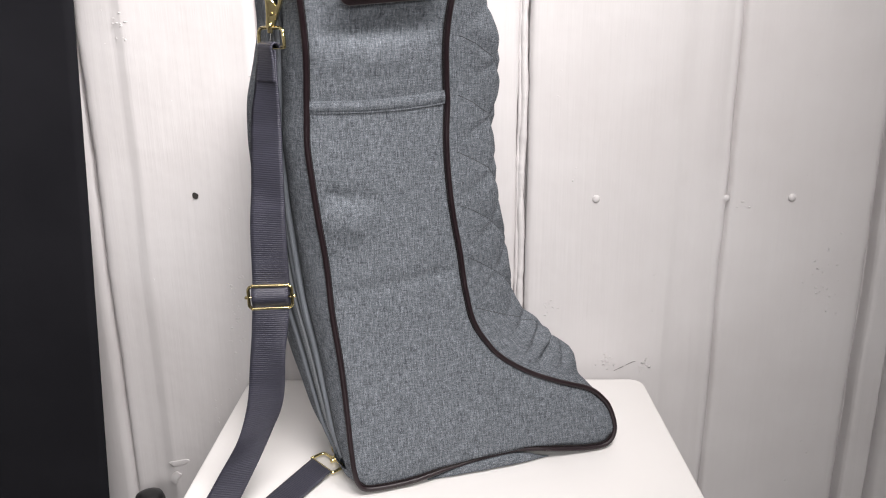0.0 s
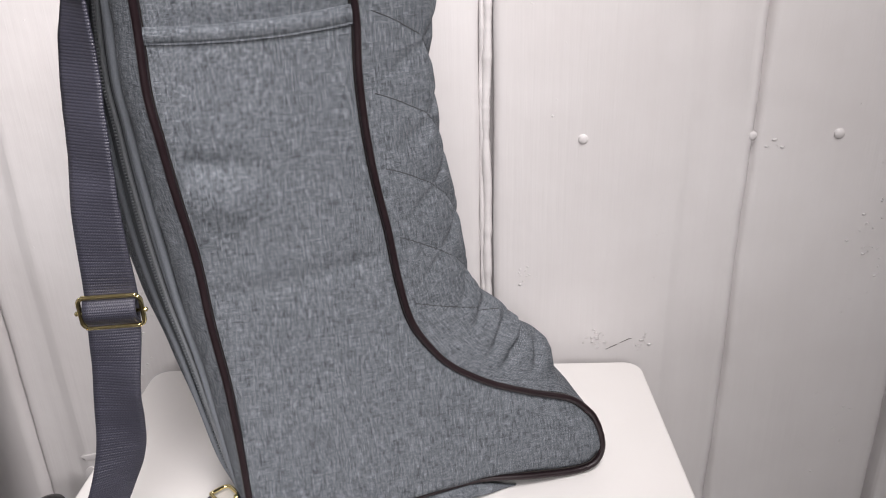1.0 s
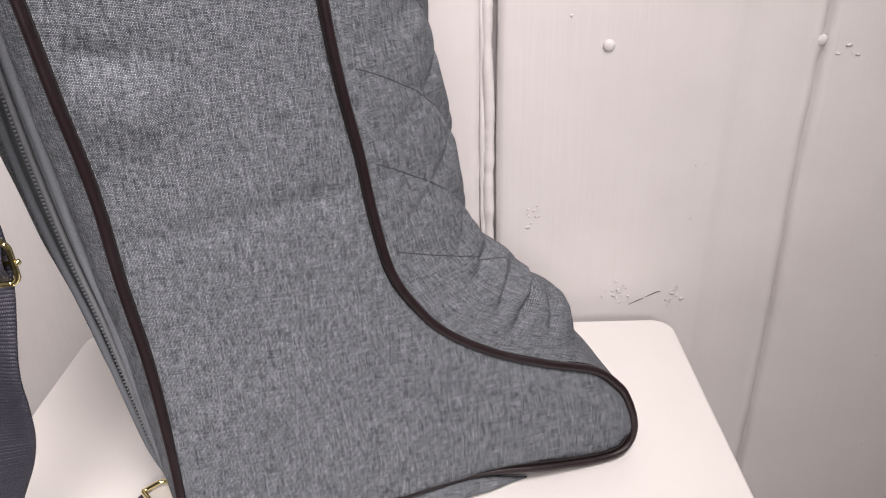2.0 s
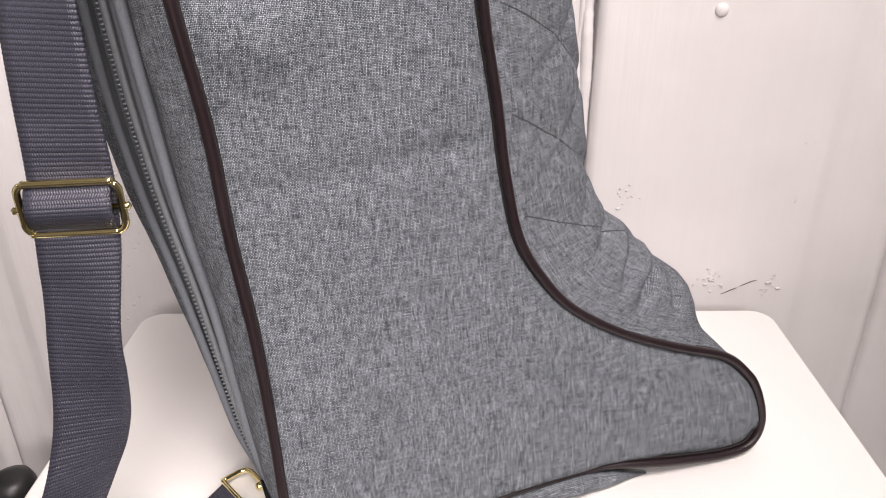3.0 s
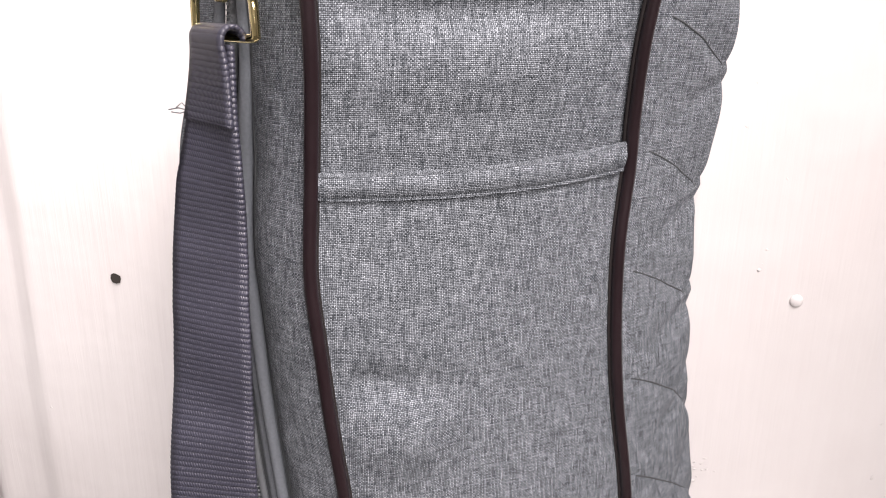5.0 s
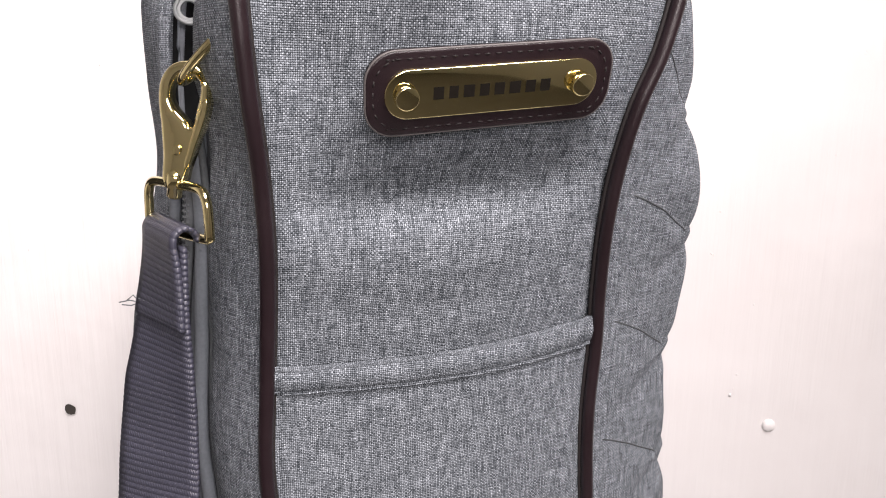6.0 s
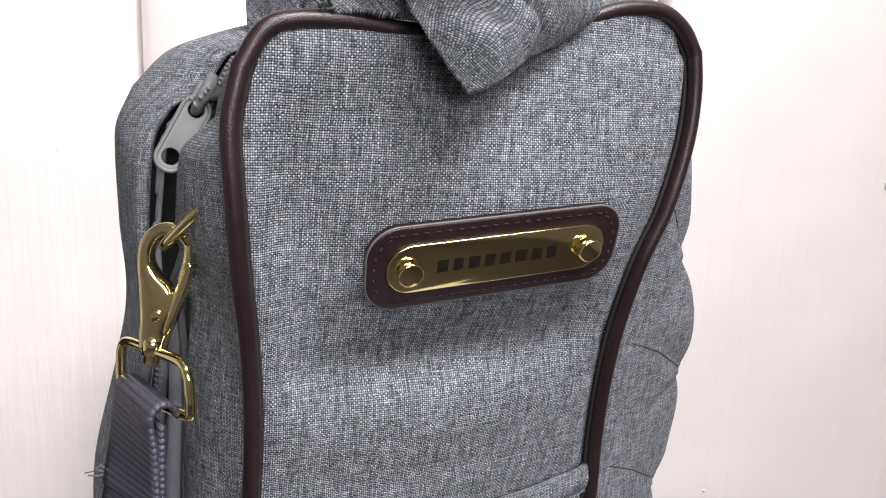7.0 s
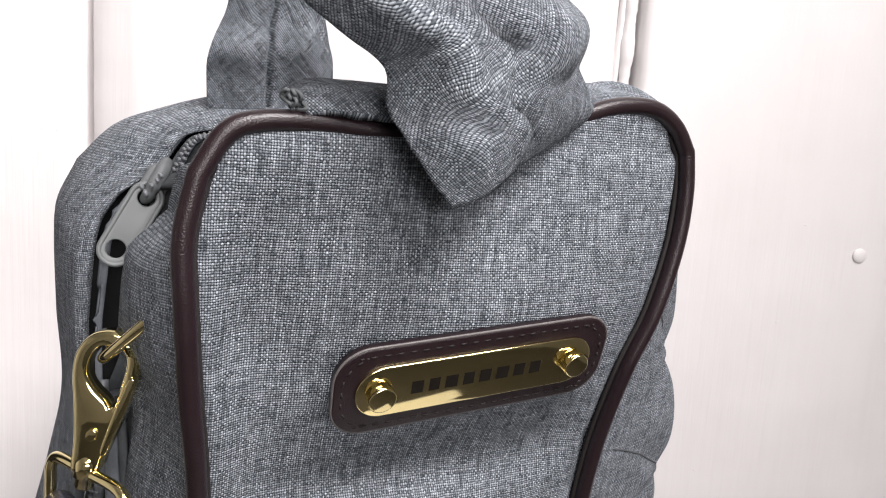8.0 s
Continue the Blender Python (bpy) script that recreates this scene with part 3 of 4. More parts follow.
# outline: u, z, and the reach of the padded side beyond it (du, dz)
BOTTOM = [(-0.0325, 0.492, -0.012, -0.004), (-0.029, 0.477, -0.010, -0.006), (-0.018, 0.469, -0.004, -0.003), (0.0226, 0.4685, 0, -0.002), (0.06, 0.4725, 0, -0.006),
          (0.113, 0.477, 0, -0.010), (0.16, 0.478, 0, -0.011), (0.205, 0.4715, 0, -0.006), (0.238, 0.4672, 0, -0.002), (0.2575, 0.468, 0.003, -0.001), (0.2665, 0.4745, 0.004, 0), (0.2702, 0.484, 0.004, 0.001), (0.2698, 0.494, 0.004, 0.002)]
RIGHT = [(0.2698, 0.494, 0.004, 0.002), (0.2665, 0.506, 0.0035, 0.0015), (0.2603, 0.517, 0.003, 0.001), (0.243, 0.532, 0.005, 0.003), (0.207, 0.545, 0.041, 0.010), (0.172, 0.560, 0.057, 0.012), (0.141, 0.580, 0.072, 0.009),
         (0.1235, 0.600, 0.0725, 0.007), (0.110, 0.625, 0.072, 0.004), (0.103, 0.660, 0.074, 0), (0.098, 0.70, 0.073, 0), (0.091, 0.74, 0.071, 0), (0.086, 0.78, 0.067, 0),
         (0.0835, 0.82, 0.063, 0), (0.084, 0.855, 0.066, 0), (0.082, 0.88, 0.070, 0), (0.0797, 0.915, 0.067, 0), (0.082, 0.950, 0.047, 0), (0.089, 0.973, 0.033, 0), (0.0945, 0.997, 0.022, 0.002), (0.0955, 1.0147, 0.019, 0.004), (0.0938, 1.0275, 0.014, 0.006)]
UPPER = [(0.0938, 1.0275, 0.020, 0.006), (0.0877, 1.0353, 0.012, 0.008), (0.0775, 1.0402, 0.006, 0.009), (0.062, 1.0395, 0, 0.010), (0.045, 1.034, 0, 0.012), (0.02, 1.0285, 0, 0.014), (-0.01, 1.0275, 0, 0.012),
         (-0.03, 1.0287, -0.002, 0.008), (-0.0447, 1.0281, -0.008, 0.003), (-0.0527, 1.0249, -0.016, -0.001), (-0.059, 1.015, -0.022, -0.004)]
LEFT = [(-0.059, 1.015, -0.022, -0.004), (-0.062, 1.0, -0.025, -0.003), (-0.0615, 0.985, -0.026, 0), (-0.0593, 0.96, -0.027, 0), (-0.0555, 0.93, -0.030, 0), (-0.0535, 0.90, -0.036, 0), (-0.054, 0.86, -0.044, 0),
        (-0.0555, 0.82, -0.046, 0), (-0.053, 0.79, -0.048, 0), (-0.049, 0.75, -0.052, 0), (-0.043, 0.70, -0.056, 0), (-0.0405, 0.65, -0.050, 0), (-0.036, 0.60, -0.042, 0), (-0.034, 0.55, -0.032, 0), (-0.0335, 0.515, -0.023, 0), (-0.0325, 0.492, -0.012, -0.004)]
DEPTH = 0.14
NB, NR, NT, NL = 110, 420, 80, 220
SIDES = [curve(c, n + 1)[:-1] for c, n in ((BOTTOM, NB), (RIGHT, NR), (UPPER, NT), (LEFT, NL))]
RIM = np.vstack(SIDES)
NRIM = len(RIM)
RUN = np.r_[0, np.cumsum(np.linalg.norm(np.diff(RIM[:, :2], axis=0), axis=1))]


def edge(c, t):
    f = np.clip(t, 0, 1) * (len(c) - 1)
    return np.stack([np.interp(f, np.arange(len(c)), c[:, k]) for k in (0, 1)], -1)


E_B, E_R = curve(BOTTOM, 200)[:, :2], curve(RIGHT, 300)[:, :2]
E_T, E_L = curve(UPPER, 120)[::-1, :2], curve(LEFT, 300)[::-1, :2]


def on_face(s, t):
    """u, z of the bag's side: s across, t upwards."""
    a, b = edge(E_L, t), edge(E_R, t)
    p = a * (1 - s) + b * s
    low, high = (1 - t) ** 5, t**6
    p = p + low * (edge(E_B, s) - (E_L[0] * (1 - s) + E_R[0] * s))
    return p + high * (edge(E_T, s) - (E_L[-1] * (1 - s) + E_R[-1] * s))


def hem_line(u):
    k = np.clip((u + 0.055) / 0.140, 0, 1)
    return 0.8590 + 0.0065 * k - 0.0030 * math.sin(math.pi * k)


def relief(u, z, s, pocket=False):
    """Folds and slack of the side panel."""
    width = 0.13 + 0.15 * max(0, min(1, (0.62 - z) / 0.1))
    near = min(s, 1 - s) * width
    near = min(near, max(z - 0.472, 0) * 1.0, max(1.032 - z, 0))
    w = -0.0016 * math.exp(-((near / 0.007) ** 2)) - 0.0010 * math.exp(-(((near - 0.0042) / 0.0018) ** 2))
    high = max(0.0, min(1.0, (z - 0.88) / 0.04))
    w += 0.0040 * (1 - 0.5 * high) * (1 - math.exp(-((near / 0.03) ** 2))) + 0.0062 * high * 4 * s * (1 - s)
    w -= (0.0100 - 0.003 * max(0.0, min(1.0, (u - 0.02) / 0.05))) * math.exp(-(((z - 0.930) / 0.021) ** 2)) * (1 - math.exp(-((near / 0.016) ** 2)))
    w -= 0.0035 * math.exp(-(((z - 1.004) / 0.016) ** 2) - ((u + 0.022) / 0.034) ** 2) * min(1, near / 0.006)
    slack = max(0.0, min(1.0, (0.035 - u) / 0.055))
    w -= 0.0100 * slack * slack * (3 - 2 * slack) * math.exp(-(((z - 0.967) / 0.030) ** 2)) * (1 - math.exp(-((near / 0.015) ** 2)))
    held = 1 - math.exp(-((near / 0.011) ** 2))
    w += (0.0012 * noise.noise((u * 22, z * 22, 1)) + 0.0005 * noise.noise((u * 60, z * 60, 3))) * held
    w -= 0.0034 * math.exp(-(((z - 0.672 - 0.10 * u) / 0.007) ** 2)) * (0.5 + 0.5 * noise.noise((u * 20, 3, 3))) * held
    w += 0.0070 * math.exp(-(((z - 0.742) / 0.020) ** 2) - ((u + 0.022) / 0.022) ** 2) * held
    w -= 0.0040 * math.exp(-(((z - 0.768 + 0.12 * (u + 0.03)) / 0.008) ** 2) - ((u + 0.030) / 0.030) ** 2) * held
    w -= 0.0055 * max(0.0, min(1.0, (-0.024 - u) / 0.02)) * math.exp(-(((z - 0.972) / 0.028) ** 2)) * held
    w -= 0.0050 * math.exp(-(((z - 0.922 - 0.04 * u) / 0.008) ** 2)) * math.exp(-(((u - 0.005) / 0.05) ** 2))
    if not pocket:
        gap = z - hem_line(u) - 0.001
        w -= 0.0016 * math.exp(-((gap / (0.0075 if gap > 0 else 0.02)) ** 2)) * min(1, near / 0.025)
    return w


ACROSS = np.linspace(0, 1, 80) - 0.12 * np.sin(2 * math.pi * np.linspace(0, 1, 80))


def boot_bag():
    bag = thing("boot_bag", tuple(at(0.1, TOP, -0.06)), "grey melange fabric boot bag with brown piping on a stool", "bag")
    # side panel
    nt = 190
    rows, uvs = [], []
    for t in np.linspace(0, 1, nt):
        row, uv = [], []
        for s in ACROSS:
            u, z = on_face(s, t)
            row.append(at(u, z, relief(u, z, s)))
            uv.append((u, z))
        rows.append(row)
        uvs.append(uv)
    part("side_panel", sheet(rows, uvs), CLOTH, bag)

    # open pocket laid on the side panel, with a turned hem
    def top_of(s):
        lo, hi = 0.0, 1.0
        for _ in range(30):
            m = (lo + hi) / 2
            u, z = on_face(s, m)
            lo, hi = (m, hi) if z < hem_line(u) else (lo, m)
        return lo

    def pocket_rows(t0, t1, n, lift, dz=0.0):
        rows, uvs = [[] for _ in range(n)], [[] for _ in range(n)]
        for s in 0.008 + 0.984 * ACROSS:
            th = top_of(s)
            for i, k in enumerate(np.linspace(t0, t1, n)):
                t = 0.006 + (th - 0.006) * k
                u, z = on_face(s, t)
                mouth = math.exp(-(((hem_line(u) - z) / 0.02) ** 2))
                rows[i].append(at(u, z + dz * mouth, relief(u, z, s, True) + lift + 0.0004 * mouth * max(0.0, math.sin(math.pi * s)) ** 0.7))
                uvs[i].append((u, z + 0.0004))
        return rows, uvs

    rows, uvs = pocket_rows(0.0, 1.0, 130, 0.0016)
    pocket = part("pocket", thicken(sheet(rows, uvs), 0.0015), CLOTH, bag)
    rows, uvs = pocket_rows(0.976, 1.003, 16, 0.0030)
    for i, row in enumerate(rows):
        k = i / 15
        puff = 0.0012 * math.exp(-(((k - 0.62) / 0.34) ** 2)) - 0.0009 * math.exp(-(((k - 0.16) / 0.06) ** 2)) - (0.0012 if k < 0.05 else 0)
        rows[i] = [p + DN * puff for p in row]
    part("hem", thicken(sheet(rows, uvs), 0.0024), CLOTH, pocket, "double turned hem")

    fold = [p - DN * 0.0011 for p in rows[-1]]
    part("hem_edge", tube(fold, 0.00125, 10), CLOTH, pocket, "rounded fold of the hem")
    # a near-black strip stands in for the shade where the pocket gapes
    rows = []
    for k in (-0.006, 0.0, 0.6, 1.0):
        row = []
        for s in 0.012 + 0.976 * ACROSS:
            u, z = on_face(s, top_of(s))
            row.append(at(u, z + (k if k < 0 else k * (0.0003 + 0.0005 * (1 - s))), relief(u, z, s) + 0.0012 - (0.001 if k == 1.0 else 0)))
        rows.append(row)
    part("shade_sheet", sheet(rows, [[(0, 0)] * len(ACROSS)] * 4), NEAR_BLACK, pocket, "near-black strip for the shade in the pocket mouth")

    # leather piping round the side panel
    idx = np.arange(NRIM)
    tucked = np.where(idx < NB, np.exp(-(((RIM[:, 0] - 0.115) / 0.062) ** 4)), 0.0)
    pts = [at(u, z, 0.0012 - 0.0032 * k) for (u, z), k in zip(RIM[:, :2], tucked)]
    part("piping", tube(pts, 0.0028 - 0.0011 * tucked, 14, closed=True), LEATHER, bag, "dark brown leather piping")
    lip = [at(u + 0.02 * du, z + 0.02 * dz, -0.0032) for u, z, du, dz in RIM]
    part("piping_flange", tube(lip, 0.0013, 8, closed=True), NEAR_BLACK, bag)

    # the padded sides, front to back
    high, along_top = RIM[:, 1], idx >= NB + NR
    along_top &= idx < NB + NR + NT
    # the zip runs between the gusset's edge and the lip of the rear shell: depth and reach of both
    zip_depth = np.interp(high, [0.47, 0.85, 0.95, 1.04], [0.040, 0.042, 0.045, 0.046])
    edge_reach = np.interp(high, [0.86, 0.94, 0.963, 0.982, 0.991, 0.995, 1.001], [0.37, 0.50, 0.56, 0.385, 0.29, 0.17, -0.12])
    edge_reach = np.where(along_top, np.interp(RIM[:, 0], [-0.056, -0.030], [-0.45, 0.0]), edge_reach)
    lip_reach = np.interp(high, [0.95, 0.963, 0.976, 0.988, 0.996, 1.005, 1.014], [0.77, 0.74, 0.66, 0.59, 0.52, 0.36, 0.06])
    lip_reach = np.where(along_top, np.interp(RIM[:, 0], [-0.054, -0.030], [-0.02, 0.3]), lip_reach)
    lip_depth = np.interp(high, [0.47, 0.85, 0.96, 1.04], [0.057, 0.059, 0.068, 0.068])
    open_zip = np.clip((high - 0.925) / 0.035, 0, 1) * np.clip((1.0085 - high) / 0.006, 0, 1)
    open_zip = np.where(along_top, 0.0, open_zip * open_zip * (3 - 2 * open_zip))

    def front_reach(q, last, z):
        """The gusset swells towards its edge; the hook lies in a hollow of it."""
        pressed = math.exp(-(((z - 0.946) / 0.022) ** 2))
        full, hollow = np.interp(q, [0, 0.15, 0.35, 0.7, 1.0], [0, 0.26, 0.50, 0.82, 1.0]), np.interp(q, [0, 0.15, 0.35, 0.7, 1.0], [0, 0.0, 0.04, 0.34, 0.8])
        return (full + (hollow - full) * pressed) * last

    def rear_reach(r, lip):
        return lip + (1 - lip) * np.interp(r, [0, 0.06, 0.14, 0.25, 0.38, 0.5], [0, 0.30, 0.58, 0.82, 0.97, 1.0]) - np.interp(r, [0.5, 0.7, 0.85, 1.0], [0, 0.05, 0.18, 0.45])

    def round_reach(d, z=0.5):
        """The padded front is fuller low down, and turns the corner sooner higher up."""
        k = min(1.0, max(0.0, (z - 0.68) / 0.12))
        low = np.interp(d, [0, 0.004, 0.010, 0.020, 0.032, 0.045, 0.058, 0.075, 0.095, 0.115, 0.13, 0.14], [0, 0.16, 0.34, 0.60, 0.82, 0.95, 1.0, 0.97, 0.85, 0.62, 0.38, 0.15])
        high = np.interp(d, [0, 0.004, 0.010, 0.020, 0.030, 0.040, 0.058, 0.075, 0.095, 0.115, 0.13, 0.14], [0, 0.24, 0.50, 0.84, 0.97, 1.0, 0.98, 0.92, 0.78, 0.56, 0.36, 0.15])
        steep = np.interp(d, [0, 0.004, 0.010, 0.020, 0.030, 0.058, 0.075, 0.095, 0.115, 0.13, 0.14], [0, 0.36, 0.70, 0.97, 1.0, 0.98, 0.92, 0.78, 0.56, 0.36, 0.15])
        high = high + (steep - high) * min(0.4, max(0.0, (z - 0.885) / 0.1))
        return low + (high - low) * k

    sink = 0.0052 * np.clip((high - 1.004) / 0.012, 0, 1) * np.clip((-0.012 - RIM[:, 0]) / 0.02, 0, 1)

    def ring(i, d, reach, out=0.0):
        u, z, du, dz = RIM[i % NRIM]
        n = np.array([du, dz]) / (math.hypot(du, dz) + 1e-6)
        zz = max(z + dz * reach + n[1] * out - sink[i % NRIM] * math.exp(-(((d - 0.060) / 0.017) ** 2)), TOP + 0.0007)
        return at(u + du * reach + n[0] * out, zz, -d)

    def lengths(row):
        return np.r_[0, np.cumsum(np.linalg.norm(np.diff(np.array(row), axis=0), axis=1))]

    # quilted panel: the front of the boot, from the toe to the top
    first, last = NB - 6, NB + NR + 26
    ds = np.r_[0, np.linspace(0.002, DEPTH, 84)]
    bend = RUN[NB + int(np.argmin(np.hypot(RIM[NB : NB + NR, 0] - 0.141, RIM[NB : NB + NR, 1] - 0.580)))]
    # creases over the instep: run from the bend, slant, middle depth, half length, depth
    creases = [(-0.062, 0.30, 0.030, 0.020, 0.0035), (-0.034, 0.10, 0.046, 0.026, 0.0095), (-0.008, 0.45, 0.032, 0.018, 0.0045), (0.022, 0.25, 0.034, 0.016, 0.0036)]
    def padded(i, d):
        """A point of the quilted padding: rim index i, depth d."""
        z, arc = RIM[i % NRIM, 1], RUN[i % NRIM]
        a, b = (arc + 1.25 * d) / 0.057, (arc - 1.25 * d) / 0.057
        q = min(abs(a - round(a)), abs(b - round(b)))
        quilt = 0.0036 * (1 - math.exp(-((q / 0.13) ** 2))) - 0.0022 - 0.0008 * math.exp(-((q / 0.03) ** 2))
        quilt *= min(1, d / 0.014) * min(1, (DEPTH - d) / 0.02)
        quilt *= min(1, max(0, (z - 0.57) / 0.08))
        fold = math.exp(-(((z - 0.578) / 0.034) ** 2)) * min(1, d / 0.02)
        crease = 0.0034 * noise.noise((arc * 26 + d * 14, d * 16, 2)) + 0.0012 * (0.10 - abs(noise.noise((arc * 44 - d * 30, d * 20, 6))) * 2)
        for run, slant, mid, long, deep in creases:
            off = arc - bend - run - slant * (d - mid) - 0.004 * noise.noise((d * 60, run * 90, 3))
            fold_in = math.exp(-(((d - mid) / long) ** 2)) * min(1, d / 0.012)
            quilt += 1.75 * deep * fold_in * (0.35 * math.exp(-(((off - 0.012) / 0.009) ** 2)) - math.exp(-((off / (0.004 if off < 0 else 0.0075)) ** 2)))
        quilt += 0.0050 * math.exp(-(((arc - bend - 0.010) / 0.014) ** 2) - (((d - 0.066) / 0.024) ** 2))
        quilt += 0.0030 * math.exp(-(((arc - bend + 0.076) / 0.016) ** 2) - (((d - 0.048) / 0.030) ** 2))
        slack = 0.0022 * noise.noise((arc * 14, d * 22, 5)) * min(1, d / 0.02)
        return ring(i, d, round_reach(d, z), quilt + fold * (crease - 0.0010) + slack)

    rows = [[padded(i, d) for d in ds] for i in range(first, last + 1)]
    uvs = [[(0.4 + x, RUN[i % NRIM]) for x in lengths(rows[i - first])] for i in range(first, last + 1)]
    quilted = part("quilted_panel", sheet(rows, uvs), CLOTH, bag, "grey fabric panel quilted in diamonds")
    # sewn diagonals
    for n in range(int(RUN[first] / 0.057), int(RUN[last] / 0.057) + 3):
        pts = []
        for d in np.linspace(0.003, 0.085, 42):
            arc = n * 0.057 - 1.25 * d
            if bend + 0.012 < arc < RUN[last] - 0.012:
                f = float(np.interp(arc, RUN, idx))
                lo = padded(int(f), d)
                pts.append(lo + (padded(int(f) + 1, d) - lo) * (f - int(f)))
        if len(pts) > 6:
            part("quilting_seam", tube(pts, 0.0004, 6), SEAM, quilted)

    # sole
    rows, uvs = [], []
    for i in range(2, NB - 4):
        rows.append([ring(i, d, round_reach(d, 0.5), 0.0006 * noise.noise((i * 0.3, d * 60, 1))) for d in np.linspace(0, DEPTH, 30)])
        uvs.append([(0.8 + d, RUN[i]) for d in np.linspace(0, DEPTH, 30)])
    part("sole", sheet(rows, uvs), CLOTH, bag)

    # the sole bulges out under the arch
    roll, fat = [], []
    for i in range(4, NB - 14):
        u, z = RIM[i, :2]
        r = 0.5 * (z - 0.0016 - TOP - 0.0006) * tucked[i]
        if r > 0.0006:
            roll.append(at(u, TOP + 0.0006 + r, -0.0050 + 0.0016 * tucked[i] + 0.0006 * noise.noise((u * 60, 0, 4))))
            fat.append(r * (1 + 0.10 * noise.noise((u * 70, 2, 1))))
    part("sole_edge", tube(roll, fat, 14), CLOTH, bag, "soft grey fabric edge of the sole")

    # front gusset, up the heel side and over the top
    span = list(range(NB + NR + 24, NRIM + 6))
    rows, uvs = [], []
    for i in span:
        zd = zip_depth[i % NRIM]
        arc = RUN[i % NRIM] + (RUN[-1] if i >= NRIM else 0)
        row = []
        for q in np.linspace(0, 1.0, 26):
            puff = 0.0030 * math.sin(math.pi * q) + 0.0012 * noise.noise((arc * 30, q * 3, 8))
            if q > 0.92:
                puff -= 0.005 * (q - 0.92) / 0.08
            row.append(ring(i, q * zd, front_reach(q, edge_reach[i % NRIM], RIM[i % NRIM, 1]), puff * max(0.0, min(1.0, edge_reach[i % NRIM] / 0.3))))
        rows.append(row)
        uvs.append([(1.2 + x, arc) for x in lengths(row)])
    part("front_gusset", sheet(rows, uvs), CLOTH, bag)

    # rear shell
    rows, uvs = [], []
    for i in span:
        zd = lip_depth[i % NRIM]
        arc = RUN[i % NRIM] + (RUN[-1] if i >= NRIM else 0)
        row = []
        for r in np.r_[-0.10, -0.05, np.linspace(0, 1.0, 40) ** 1.3]:
            d = zd + max(r, 0) * (DEPTH - zd) - 0.04 * min(r, 0)
            puff = 0.0016 * noise.noise((arc * 22, r * 3, 4))
            puff += 0.012 * r if r < 0 else (0.0016 * math.exp(-(((r - 0.03) / 0.04) ** 2)))
            row.append(ring(i, d, rear_reach(max(r, 0), lip_reach[i % NRIM]), puff))
        rows.append(row)
        uvs.append([(1.6 + x, arc) for x in lengths(row)])
    part("rear_shell", sheet(rows, uvs), CLOTH, bag)
    # back panel
    rows, uvs = [], []
    for t in np.linspace(0, 1, 60):
        row, uv = [], []
        for s in np.linspace(0, 1, 30):
            u, z = on_face(s, t)
            row.append(at(u + 0.012 * (s - 0.5), z, -DEPTH + 0.001))
            uv.append((2 + u, z))
        rows.append(row)
        uvs.append(uv)
    part("back_panel", sheet(rows, uvs, flip=True), CLOTH, bag)

    # zip: a rolled welt, two tapes, the coil between them
    zipper_span = list(range(NB + NR + 50, NRIM + 3))

    low_span = [i for i in zipper_span if RIM[i % NRIM, 1] < 0.945]

    def on_zip(i, k, out=0.0):
        """A point across the zip: 0 at the gusset's edge, 1 at the lip; where it stands open the halves part."""
        j = i % NRIM
        o, d0, d1, r0, r1 = open_zip[j], zip_depth[j], lip_depth[j], edge_reach[j], lip_reach[j]
        d_open, r_open = (d0 + 0.006 + 0.004 * k, r0 - 0.12 - 0.3 * k) if k < 0.5 else (d1 + 0.0025, r1 - 0.44 * (1 - k))
        return ring(i, d0 + (d1 - d0) * k + (d_open - d0 - (d1 - d0) * k) * o, r0 + (r1 - r0) * k + (r_open - r0 - (r1 - r0) * k) * o, out)

    part("zip_welt", tube([on_zip(i, 0.12, 0.0008) for i in low_span], 0.0029, 12), WELT, bag, "smooth rolled grey welt")
    part("zip_welt", tube([on_zip(i, -0.12, 0.0010) for i in low_span], 0.0014, 8), DARK_TAPE, bag, "narrow dark grey welt")
    part("zip_welt", tube([on_zip(i, 0.97, 0.0006) for i in low_span], 0.0023, 10), TAPE, bag, "thin grey rolled tape edge")
    part("zip_cord", tube([on_zip(i, 0.56, -0.0004) for i in low_span], 0.0017, 10), COIL, bag, "grey cord under the zip coil")
    for a, b in ((0.32, 0.46), (0.66, 0.82)):
        rows, uvs = [], []
        for i in low_span if a < 0.5 else zipper_span:
            arc = RUN[i % NRIM] + (RUN[-1] if i >= NRIM else 0)
            rows.append([on_zip(i, a + (b - a) * k, -0.0012 + 0.0010 * math.sin(math.pi * k)) for k in np.linspace(0, 1, 6)])
            uvs.append([(0.002 * k, arc) for k in range(6)])
        part("zip_tape", thicken(sheet(rows, uvs), 0.0008), TAPE, bag, "smooth grey zip tape")
    closed_rows, open_rows = [], []
    for i in zipper_span:
        closed_rows.append([on_zip(i, k, -0.0030 - 0.010 * open_zip[i % NRIM]) for k in (-0.15, 0.15, 0.5, 0.8, 1.05)])
        if open_zip[i % NRIM] > 0.0:
            j = i % NRIM
            low = min(edge_reach[j], lip_reach[j])
            open_rows.append([ring(i, zip_depth[j] - 0.004, edge_reach[j] - 0.2, -0.003), ring(i, zip_depth[j] + 0.006, low - 0.55, -0.008), ring(i, lip_depth[j] + 0.014, low - 0.7, -0.010),
                              ring(i, lip_depth[j] + 0.016, lip_reach[j] - 0.1, -0.004), ring(i, lip_depth[j] + 0.012, lip_reach[j] + 0.1, -0.002)])
    part("zip_backing", sheet(closed_rows, [[(0, 0)] * 5] * len(closed_rows)), DARK_TAPE, bag)
